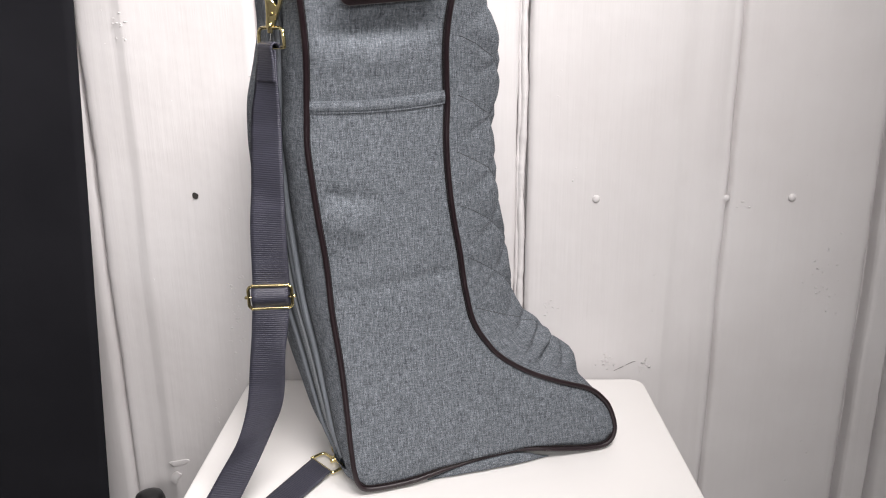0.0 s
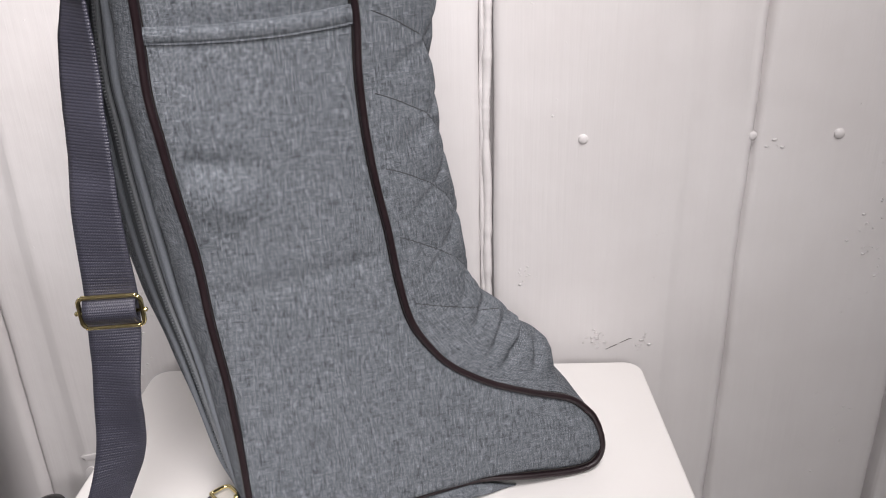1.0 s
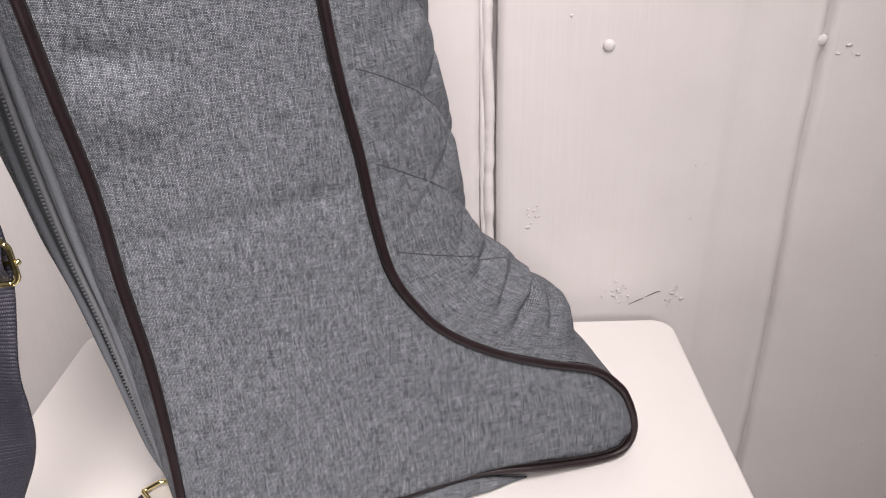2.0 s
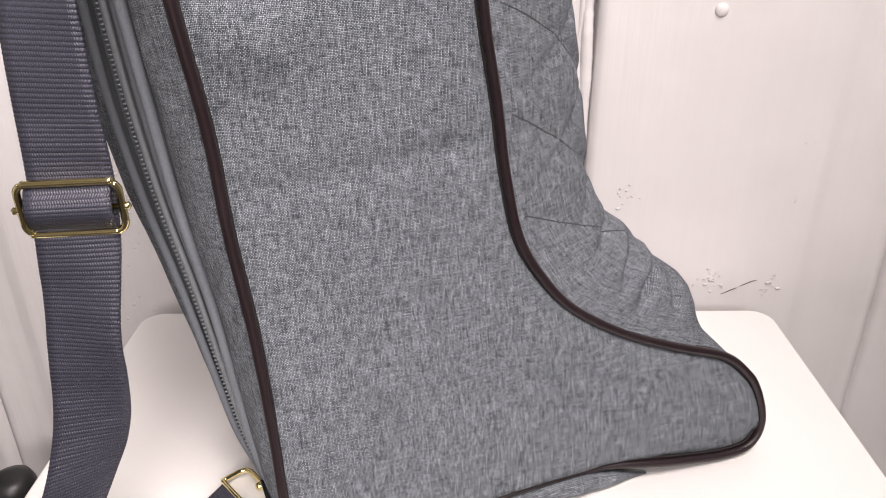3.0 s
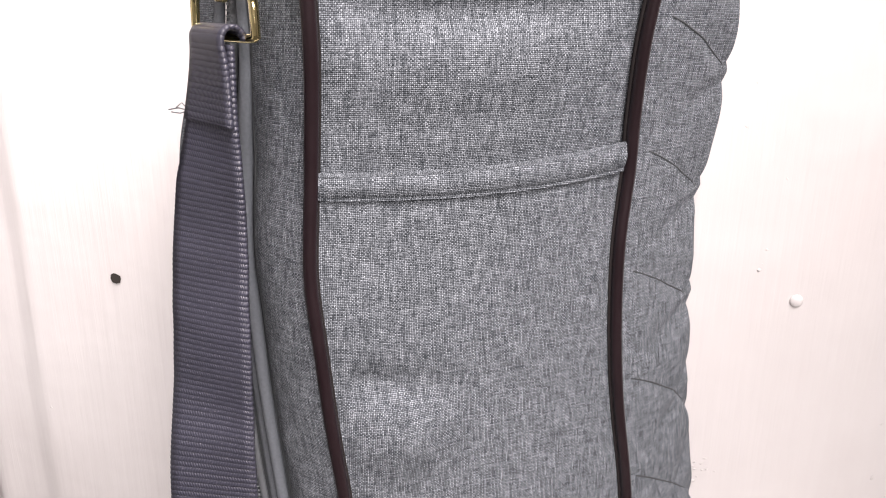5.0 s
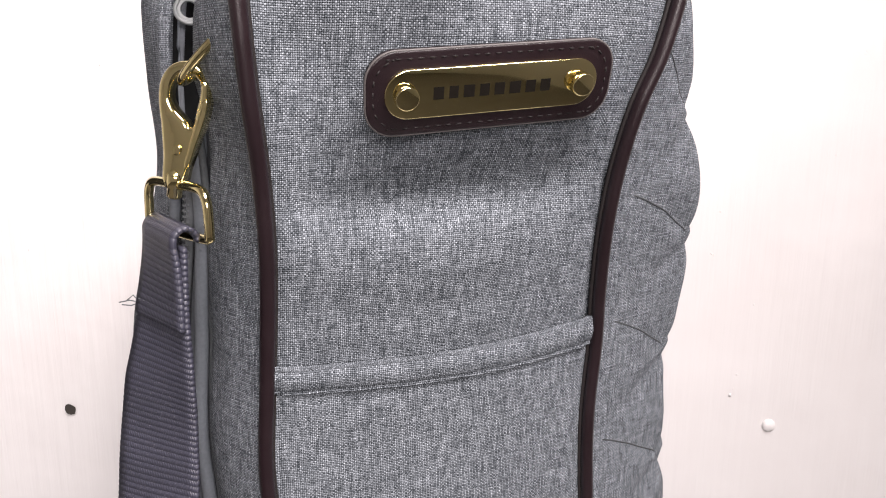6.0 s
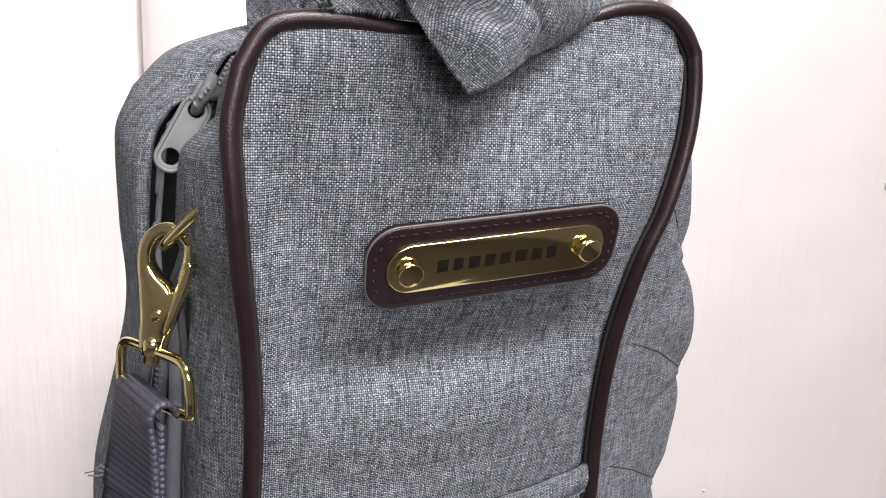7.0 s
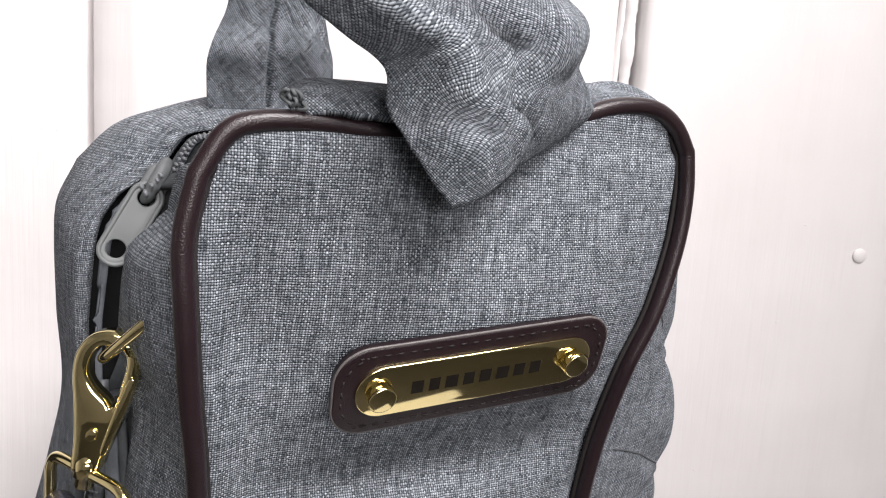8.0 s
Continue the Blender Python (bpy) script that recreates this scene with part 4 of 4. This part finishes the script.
    # near-black sheet gives the open zip its inner shade by colour
    part("shade_sheet", sheet(open_rows, [[(0, 0)] * 5] * len(open_rows)), NEAR_BLACK, bag, "near-black sheet for the shade inside the open zip")
    bm = bmesh.new()
    runs, prev = 0.0, None
    for i in zipper_span:
        if open_zip[i % NRIM] > 0.35:
            continue
        lie = 0.57
        p = on_zip(i, lie, 0.0012)
        if prev is not None:
            runs += np.linalg.norm(p - prev)
        if prev is None or runs > 0.0012:
            runs = 0.0
            along = Vector(on_zip(i + 1, lie, 0.0012) - p).normalized()
            back = Vector(on_zip(i, 0.9) - on_zip(i, 0.6)).normalized()
            out = along.cross(back).normalized()
            back = out.cross(along)
            m = Matrix((along, back, out)).transposed().to_4x4()
            for side in (-1, 1):
                m.translation = Vector(p) + back * (0.0012 * side) + along * (0.0004 * side)
                made = bmesh.ops.create_icosphere(bm, subdivisions=1, radius=0.5)["verts"]
                bmesh.ops.scale(bm, vec=(0.0013, 0.0030, 0.0017), verts=made)
                bmesh.ops.transform(bm, matrix=m, verts=made)
        prev = p
    tagged(part("zip_teeth", bm, COIL, bag, "grey zip coil"), kind="stuff")

    # dark tube along the piping's inner side: its seam and the groove's shade
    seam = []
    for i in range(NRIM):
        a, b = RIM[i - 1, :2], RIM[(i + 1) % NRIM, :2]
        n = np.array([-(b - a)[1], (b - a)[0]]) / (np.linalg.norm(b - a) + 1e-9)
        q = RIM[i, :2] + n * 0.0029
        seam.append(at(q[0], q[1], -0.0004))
    part("piping_edge_shade", tube(seam, 0.0009, 8, closed=True), THREAD, bag, "dark line beside the piping for its seam and shade")
    return bag


BAG = boot_bag()


def label_patch():
    """Leather patch with a brass plate, two studs and the dark engraved mark as bars."""
    ang, tip = radians(4.8), radians(20)
    mid = ORG + DU * 0.0188 + np.array([0, 0, 0.9612]) + DN * 0.0365
    rise = np.array([0, 0, math.cos(tip)]) + DN * math.sin(tip)
    out = DN * math.cos(tip) - np.array([0, 0, math.sin(tip)])

    def put(x, y, h):
        a, b = x * math.cos(ang) - y * math.sin(ang), x * math.sin(ang) + y * math.cos(ang)
        return mid + DU * a + rise * b + out * (h - 0.0022)

    patch = part("label_patch", rounded_slab(pill(0.0872, 0.0282, 0.0100, 10), -0.0006, 0.0022, put, 0.0007), LEATHER, BAG, "dark brown leather patch")
    rim = [put(x, y, 0.0016) for x, y in pill(0.0872, 0.0282, 0.0100, 10)]
    part("raw_edge", tube(rim, 0.0004, 8, closed=True), RAW_EDGE, patch, "pale worn cut edge of the leather")
    plate = part("brass_plate", rounded_slab(pill(0.0752, 0.0165, 0.0081, 12), 0.002, 0.0032, put, 0.0004), BRASS, patch, "polished brass plate")
    for x in (-0.0310, 0.0310):
        part("stud", rounded_slab(ellipse(x, 0.0, 0.0040, 0.0040, 28), 0.003, 0.0066, put, 0.0005), BRASS, patch, "round brass stud")
    x = -0.0215
    for w in (0.0036, 0.0032, 0.0038, 0.0034, 0.0036, 0.0040, 0.0036, 0.0036):
        bm = bmesh.new()
        q = [bm.verts.new(put(x + px, py, 0.00323)) for px, py in ((0, -0.0021), (w, -0.0021), (w, 0.0021), (0, 0.0021))]
        bm.faces.new(q)
        part("engraved_bar", bm, ENGRAVED, plate, smooth=False)
        x += w + 0.0018
    bm = bmesh.new()
    o = pill(0.0824, 0.0232, 0.0090, 8)
    ring = curve([(p[0], p[1], 0) for p in o], 120, closed=True)
    for i in range(0, 120, 2):
        c = ring[i], ring[(i + 1) % 120]
        tube([put(c[0][0], c[0][1], 0.0020), put(*((c[0] + c[1]) / 2)[:2], 0.0023), put(c[1][0], c[1][1], 0.0020)], 0.00032, 5, bm=bm)
    part("stitching", bm, THREAD, patch)


label_patch()


def pull():
    """The slider at the corner, and its long pull hanging from a bridge."""
    top = Vector(at(-0.0606, 1.0066, -0.0630))
    low = Vector(at(-0.0736, 0.9830, -0.0620))
    ax = (low - top).normalized()
    side = ax.cross(Vector((0.30, -0.95, 0.12))).normalized()
    face = side.cross(ax).normalized()
    L = (low - top).length

    def put(x, y, h):
        return top + ax * x + side * y + face * h

    slider = part("zip_slider", rounded_slab(pill(0.013, 0.0098, 0.0034, 6), -0.0045, -0.0005, lambda x, y, h: put(0.8 * x - 0.0015, 0.85 * y, h - 0.0015), 0.0012), ZIP_METAL, BAG, "grey enamelled zip slider")
    part("slider_bridge", tube(curve([put(-0.0075, 0, -0.002), put(-0.0055, 0, 0.0022), put(-0.001, 0, 0.0034), put(0.0030, 0, 0.0026), put(0.0044, 0, 0.0000)], 24), [0.0022] * 16 + [0.0018] * 8, 12, flat=1.25), ZIP_METAL, slider)
    o = [(x + L / 2, y) for x, y in pill(L, 0.0092, 0.0044, 8)]
    holes = [ellipse(0.0042, 0, 0.0026, 0.0026, 20), [(x + L - 0.0048, y) for x, y in pill(0.0056, 0.0056, 0.0026, 6)]]
    tab = part("pull_tab", pierced_slab(o, holes, -0.0004, 0.0012, put, 0.0004), PULL_GREY, slider, "grey enamelled pull tab")
    part("pull_rim", tube([put(x, y, 0.0010) for x, y in o], 0.0008, 8, closed=True), PULL_GREY, tab)


pull()


def surface(rows, nu, nv):
    """A smooth grid through rows of control points."""
    a = np.array([curve(r, nv) for r in rows])
    return np.array([curve(a[:, j], nu) for j in range(nv)]).transpose(1, 0, 2)


def cloth_band(name, rows, nu, nv, thick, label="", crease=()):
    """A folded cloth band from control rows in the bag's own axes (u, z, w)."""
    g = surface(rows, nu, nv)
    lie = np.hstack([np.zeros((nu, 1)), np.cumsum(np.linalg.norm(np.diff(g, axis=1), axis=2), axis=1)])
    lie -= lie[:, nv // 2 : nv // 2 + 1]
    run = np.vstack([np.zeros((1, nv)), np.cumsum(np.linalg.norm(np.diff(g, axis=0), axis=2), axis=0)])
    pts, uvs = [], []
    for i in range(nu):
        row, uv = [], []
        for j in range(nv):
            u, z, w = g[i, j]
            q = j / (nv - 1)
            for c, depth, wide in crease:
                w -= depth * math.exp(-(((q - c) / wide) ** 2))
            w += 0.0010 * noise.noise((u * 70, z * 70, 11)) + 0.0006 * noise.noise((u * 170, z * 170, 3))
            row.append(at(u, z, w))
            uv.append((3 + lie[i, j], 0.5 + run[i, j]))
        pts.append(row)
        uvs.append(uv)
    bm = thicken(sheet(pts, uvs), thick)
    return part(name, bm, BIAS_CLOTH, BAG, label)


def handles():
    rear = [
        [(-0.041, 1.022, -0.082), (-0.031, 1.024, -0.078), (-0.022, 1.026, -0.075), (-0.012, 1.028, -0.073), (-0.001, 1.030, -0.072)],
        [(-0.0425, 1.040, -0.080), (-0.033, 1.042, -0.073), (-0.023, 1.043, -0.071), (-0.013, 1.046, -0.066), (-0.0025, 1.049, -0.070)],
        [(-0.0425, 1.050, -0.077), (-0.033, 1.051, -0.068), (-0.023, 1.052, -0.069), (-0.013, 1.055, -0.063), (-0.0045, 1.058, -0.070)],
        [(-0.0375, 1.062, -0.079), (-0.029, 1.063, -0.071), (-0.021, 1.064, -0.071), (-0.013, 1.066, -0.066), (-0.0055, 1.068, -0.070)],
        [(-0.030, 1.080, -0.074), (-0.022, 1.081, -0.066), (-0.015, 1.082, -0.064), (-0.007, 1.083, -0.060), (0.000, 1.083, -0.064)],
        [(0.006, 1.101, -0.052), (0.010, 1.096, -0.046), (0.013, 1.091, -0.042), (0.016, 1.086, -0.042), (0.019, 1.082, -0.048)],
        [(0.058, 1.088, -0.056), (0.054, 1.084, -0.050), (0.050, 1.080, -0.048), (0.046, 1.077, -0.050), (0.042, 1.074, -0.056)],
        [(0.078, 1.052, -0.070), (0.070, 1.052, -0.066), (0.062, 1.051, -0.064), (0.054, 1.050, -0.066), (0.046, 1.049, -0.070)],
        [(0.078, 1.030, -0.078), (0.070, 1.030, -0.076), (0.062, 1.029, -0.075), (0.054, 1.028, -0.076), (0.046, 1.027, -0.078)],
    ]
    cloth_band("rear_handle", rear, 90, 97, 0.0035, "grey fabric carry handle with a centre seam", ((0.47, 0.0034, 0.016),))
    front = [
        [(-0.0660, 1.0880, -0.0300), (-0.0540, 1.0920, -0.0120), (-0.0420, 1.0950, -0.0060), (-0.0040, 1.0970, 0.0020), (0.0220, 1.0960, -0.0160)],
        [(-0.0341, 1.0567, 0.0068), (-0.0256, 1.0587, 0.0204), (-0.0166, 1.0581, 0.0179), (0.0084, 1.0639, 0.0221), (0.0310, 1.0663, 0.0085)],
        [(-0.0184, 1.0446, 0.0140), (-0.0073, 1.0484, 0.0252), (0.0013, 1.0477, 0.0217), (0.0232, 1.0537, 0.0238), (0.0391, 1.0584, 0.0112)],
        [(-0.0158, 1.0328, 0.0126), (-0.0030, 1.0370, 0.0246), (0.0087, 1.0375, 0.0234), (0.0239, 1.0422, 0.0192), (0.0363, 1.0478, 0.0108)],
        [(-0.0086, 1.0216, 0.0160), (0.0008, 1.0253, 0.0231), (0.0129, 1.0287, 0.0209), (0.0268, 1.0335, 0.0154), (0.0475, 1.0387, 0.0055)],
        [(-0.0008, 1.0104, 0.0180), (0.0054, 1.0136, 0.0195), (0.0118, 1.0181, 0.0175), (0.0187, 1.0224, 0.0135), (0.0352, 1.0296, 0.0060)],
    ]
    cloth_band("front_handle", front, 70, 60, 0.0035, "grey fabric carry handle folded over the front", ((0.50, 0.0012, 0.06),))
    strip = [
        [(-0.036, 1.0295, 0.0030), (-0.030, 1.0315, 0.0050), (-0.020, 1.0315, 0.0060), (-0.006, 1.0310, 0.0080), (0.016, 1.031, 0.0080), (0.046, 1.037, 0.0045)],
        [(-0.036, 1.0345, 0.0000), (-0.030, 1.0370, 0.0010), (-0.020, 1.0375, 0.0020), (-0.006, 1.0370, 0.0040), (0.016, 1.037, 0.0040), (0.046, 1.0425, 0.0010)],
        [(-0.036, 1.0370, -0.010), (-0.030, 1.0400, -0.010), (-0.020, 1.0405, -0.009), (-0.006, 1.0405, -0.008), (0.016, 1.041, -0.008), (0.046, 1.0455, -0.010)],
    ]
    cloth_band("handle_root", strip, 18, 60, 0.0025)
    bm = bmesh.new()
    rnd = random.Random(3)
    for _ in range(7):
        c = np.array([-0.0370 + rnd.uniform(-0.002, 0.002), 1.0335 + rnd.uniform(-0.0012, 0.0012), 0.0030 + rnd.uniform(-0.001, 0.001)])
        pts = [at(*(c + np.array([0.0011 * math.cos(k + _), 0.0020 * math.sin(k * 0.7 + _), 0.0014 * math.sin(2 * k + _)]))) for k in np.linspace(0, 4.5, 12)]
        tube(pts, 0.0005, 6, bm=bm)
    tagged(part("bar_tack", bm, GREY_THREAD, BAG, "knotted grey thread"), kind="stuff")


handles()


# ---- the shoulder strap ----
def hook_frame(centre, across, up):
    """Axes for a swivel hook: across, up, and out."""
    a, b = Vector(across).normalized(), Vector(up).normalized()
    n = a.cross(b).normalized()
    return lambda x, z, h=0.0: Vector(centre) + a * x + b * z + n * h


def snap_hook(parent, centre, across, up, label, loop_across):
    p = hook_frame(centre, across, up)
    lp = hook_frame(centre, loop_across, (0, 0, 1) if up[2] > 0.5 else up)
    outer = curve([(-0.0046, 0.0005, 0), (-0.0056, 0.010, 0), (-0.0074, 0.020, 0), (-0.0094, 0.0290, 0), (-0.0092, 0.0355, 0), (-0.0058, 0.0402, 0), (0.0, 0.0418, 0), (0.0058, 0.0400, 0), (0.0102, 0.0350, 0),
                   (0.0112, 0.0290, 0), (0.0106, 0.0225, 0), (0.0078, 0.0130, 0), (0.0054, 0.0050, 0), (0.0044, 0.0005, 0), (0.0, -0.0004, 0)], 84, closed=True)[:, :2]
    heart = curve([(-0.0046, 0.0300, 0), (-0.0040, 0.0345, 0), (-0.0012, 0.0372, 0), (0.0016, 0.0362, 0), (0.0028, 0.0350, 0), (0.0044, 0.0364, 0), (0.0066, 0.0346, 0), (0.0072, 0.0310, 0), (0.0064, 0.0250, 0), (0.0052, 0.0196, 0), (0.0024, 0.0222, 0), (-0.0022, 0.0260, 0)], 60, closed=True)[:, :2]
    hook = part("snap_hook", pierced_slab(outer[::-1], [heart], -0.0026, 0.0024, lambda x, z, h: p(0.86 * x, z, h), 0.0017), BRASS, parent, label)
    gate = curve([(0.0112, 0.0285, 0), (0.0108, 0.0225, 0), (0.0082, 0.0130, 0), (0.0062, 0.0060, 0), (0.0040, 0.0065, 0), (0.0050, 0.0130, 0), (0.0062, 0.0185, 0), (0.0080, 0.0250, 0), (0.0090, 0.0285, 0)], 44, closed=True)[:, :2]
    part("gate", rounded_slab(gate[::-1], 0.0015, 0.0031, lambda x, z, h: p(0.86 * x, z, h), 0.0007), BRASS, hook)
    part("rivet", rounded_slab(ellipse(0.0006, 0.0118, 0.0018, 0.0018, 20), 0.0022, 0.0033, lambda x, z, h: p(0.86 * x, z, h), 0.0004), BRASS, hook)
    part("swivel", tube([p(0, 0.0050), p(0, 0.0030), p(0, 0.0022), p(0, -0.0014), p(0, -0.0018), p(0, -0.0046), p(0, -0.0054)], [0.0024, 0.0034, 0.0036, 0.0036, 0.0026, 0.0026, 0.0018], 16), BRASS, hook)
    loop = [lp(x, z) for x, z in ((0, -0.0004), (0.0150, -0.0006), (0.0192, -0.0040), (0.0200, -0.0100), (0.0200, -0.0150), (0.0185, -0.0172), (0.0, -0.0174), (-0.0185, -0.0172), (-0.0200, -0.0150), (-0.0200, -0.0100), (-0.0192, -0.0040), (-0.0150, -0.0006))]
    part("strap_loop", tube(curve(loop, 90, closed=True), 0.0017, 10, closed=True), BRASS, hook)
    return hook


def shoulder_strap():
    t = thing("shoulder_strap", (-0.134, 0.675, TOP), "grey ribbed webbing shoulder strap with brass fittings", "strap")
    path = [
        (-0.1303, 0.7110, 0.908, 0.62, -0.785, 0), (-0.1318, 0.705, 0.880, 0.75, -0.66, 0), (-0.1335, 0.698, 0.840, 0.90, -0.43, 0), (-0.1330, 0.688, 0.790, 0.955, -0.29, 0), (-0.1335, 0.680, 0.740, 0.99, -0.10, 0),
        (-0.134, 0.6765, 0.682, 0.984, 0.178, 0), (-0.1385, 0.668, 0.625, 0.998, -0.02, 0), (-0.1435, 0.664, 0.578, 0.975, 0.20, 0.05), (-0.154, 0.657, 0.545, 0.87, 0.45, 0.16), (-0.171, 0.647, 0.510, 0.97, 0.1, 0.12),
    ]
    tail = [
        (-0.188, 0.630, 0.478, 0.97, 0.1, 0.04), (-0.197, 0.604, 0.4655, 0.98, 0.08, 0), (-0.200, 0.584, 0.4600, 0.98, 0.07, 0), (-0.201, 0.5795, 0.430, 0.98, 0.07, 0), (-0.200, 0.580, 0.360, 0.98, 0.07, 0), (-0.192, 0.575, 0.300, 0.9, 0.4, 0),
        (-0.165, 0.565, 0.285, 0.2, 0.97, 0), (-0.148, 0.575, 0.300, -0.9, 0.4, 0), (-0.140, 0.5805, 0.360, -0.98, 0.07, 0), (-0.140, 0.5795, 0.430, -0.98, -0.07, 0), (-0.142, 0.584, 0.4600, -0.98, -0.05, 0), (-0.146, 0.604, 0.4655, -0.97, 0.1, 0),
        (-0.143, 0.640, 0.4650, -0.93, 0.33, 0), (-0.128, 0.684, 0.4652, -0.82, 0.57, 0), (-0.108, 0.724, 0.4700, -0.74, 0.67, 0),
    ]
    half = 0.0172
    n = 1900
    c = curve(path + tail, n)
    rows, uvs = [], []
    run = 0.0
    for i, r in enumerate(c):
        w = r[3:6] / np.linalg.norm(r[3:6])
        run += np.linalg.norm(r[:3] - c[max(i - 1, 0), :3])
        # soft ripples along the run, a scalloped selvedge
        ahead = c[min(i + 1, n - 1), :3] - c[max(i - 1, 0), :3]
        out = np.cross(w, ahead / np.linalg.norm(ahead))
        calm = min(1.0, max(0.0, (run - 0.02) / 0.03)) * min(1.0, max(0.15, (0.36 - run) / 0.04))
        wide = half + 0.00018 * math.sin(2 * math.pi * run / 0.0040) ** 2
        row = []
        for k in np.linspace(-1, 1, 9):
            wave = 0.0017 * noise.noise((run * 26, k * 0.5, 2.0)) + 0.0005 * noise.noise((run * 70, k * 0.9, 7.0))
            row.append(r[:3] + w * wide * k + out * wave * calm)
        rows.append(row)
        uvs.append([(half * k, run) for k in np.linspace(-1, 1, 9)])
    part("webbing", thicken(sheet(rows, uvs, flip=False), 0.0017), WEBBING, t)

    # the end folded over the upper loop and sewn down
    fold = curve(path[:2], 28)
    rows, uvs = [], []
    for i in range(-14, 28):
        r = fold[max(i, 0)]
        w = r[3:6] / np.linalg.norm(r[3:6])
        out = np.cross(w, (0, 0, 1))
        out /= np.linalg.norm(out)
        out = out if out[1] < 0 else -out
        if i < 0:
            a = math.pi * (i + 14) / 14
            mid = r[:3] + out * (0.0034 * math.cos(math.pi - a)) + np.array([0, 0, 0.0012 + 0.0042 * math.sin(a)])
        else:
            mid = r[:3] + out * (0.0014 + 0.0020 * math.exp(-i / 9))
        rows.append([mid + w * half * 0.99 * q for q in np.linspace(-1, 1, 9)])
        uvs.append([(half * q, i * 0.0010) for q in np.linspace(-1, 1, 9)])
    part("folded_end", thicken(sheet(rows, uvs), 0.0017), WEBBING, t, "webbing end folded and sewn down")
    bm = bmesh.new()
    mid = np.array(rows[-4])
    out = np.array([-0.55, -0.83, 0.0])
    for j in range(9):
        a, b = mid[0] + (mid[-1] - mid[0]) * (j + 0.1) / 9, mid[0] + (mid[-1] - mid[0]) * (j + 0.85) / 9
        for dz in (0, 0.0016):
            tube([a + out * 0.0004 + (0, 0, dz), (a + b) / 2 + out * 0.0012 + (0, 0, dz + 0.0004), b + out * 0.0004 + (0, 0, dz)], 0.0004, 5, bm=bm)
    for dx, dz in ((-0.007, 0.001), (-0.006, -0.001), (-0.004, 0.003)):
        a = mid[0]
        tube([a, a + (dx * 0.5, -0.001, dz), a + (dx, -0.002, dz * 0.4)], 0.00025, 5, bm=bm)
    part("stitching", bm, GREY_THREAD, t, "pale stitching with loose ends")

    # slider buckle
    centre, across = np.array([-0.134, 0.6735, 0.682]), (0.984, 0.178, 0)
    p = hook_frame(centre, across, (0, -0.02, 1))
    o = [p(x, z) for x, z in pill(0.0405, 0.0228, 0.0045, 6)]
    buckle = part("slider_buckle", tube(curve(o, 90, closed=True), 0.0016, 10, closed=True), BRASS, t, "polished brass slider buckle")
    part("centre_bar", tube([p(-0.0240, 0), p(-0.0230, 0), p(-0.0212, 0), p(0.0212, 0), p(0.0230, 0), p(0.0240, 0)], [0.0006, 0.0018, 0.0013, 0.0013, 0.0018, 0.0006], 10), BRASS, buckle)
    rows, uvs = [], []
    for i, a in enumerate(np.linspace(-1, 1, 18)):
        h = -0.001 + 0.0062 * math.cos(a * 1.45)
        rows.append([np.array(p(half * 1.0 * q, 0.0098 * a, h)) for q in np.linspace(-1, 1, 9)])
        uvs.append([(half * q, 0.5 + 0.011 * a) for q in np.linspace(-1, 1, 9)])
    part("webbing_turn", thicken(sheet(rows, uvs), 0.0015), WEBBING, t)

    # hooks: one on the ring near the top, one at the heel
    snap_hook(t, at(-0.0806, 0.9276, -0.0265), tuple(0.90 * DU + 0.43 * DN), (0.16, 0, 1), "polished brass swivel hook", tuple(0.45 * DU + 0.89 * DN))
    snap_hook(t, np.array([-0.0975, 0.7420, TOP + 0.0050]), (0.75, -0.66, 0.0), (0.66, 0.75, 0.02), "polished brass swivel hook", (0.74, -0.67, 0.0))


shoulder_strap()


def rings():
    """The two brass rings that the strap hooks into."""
    far, near = at(-0.0757, 0.9630, -0.0290), at(-0.0605, 0.9800, -0.0215)
    e = hook_frame((far + near) / 2, tuple(near - far), (0.12, -0.99, 0.05))
    half = np.linalg.norm(near - far) / 2 + 0.0015
    o = [e(half * math.cos(k), 0.0075 * math.sin(k)) for k in np.linspace(0, 2 * math.pi, 48, endpoint=False)]
    part("d_ring", tube(o, 0.0016, 10, closed=True), BRASS, BAG, "brass ring")
    q = at(-0.0610, 0.9815, -0.0260)
    part("ring_tab", box(tuple(q + np.array([-0.003, -0.003, -0.004])), tuple(q + np.array([0.003, 0.005, 0.004])), 0.0012, 2), DARK_TAPE, BAG, "small grey cloth tab")
    c = np.array([-0.098, 0.765, TOP + 0.010])
    o = [c + np.array([0.010 * math.cos(k) * 0.4, 0.010 * math.cos(k), 0.008 * math.sin(k)]) for k in np.linspace(0, 2 * math.pi, 40, endpoint=False)]
    part("d_ring", tube(o, 0.0016, 10, closed=True), BRASS, BAG, "brass ring")


rings()
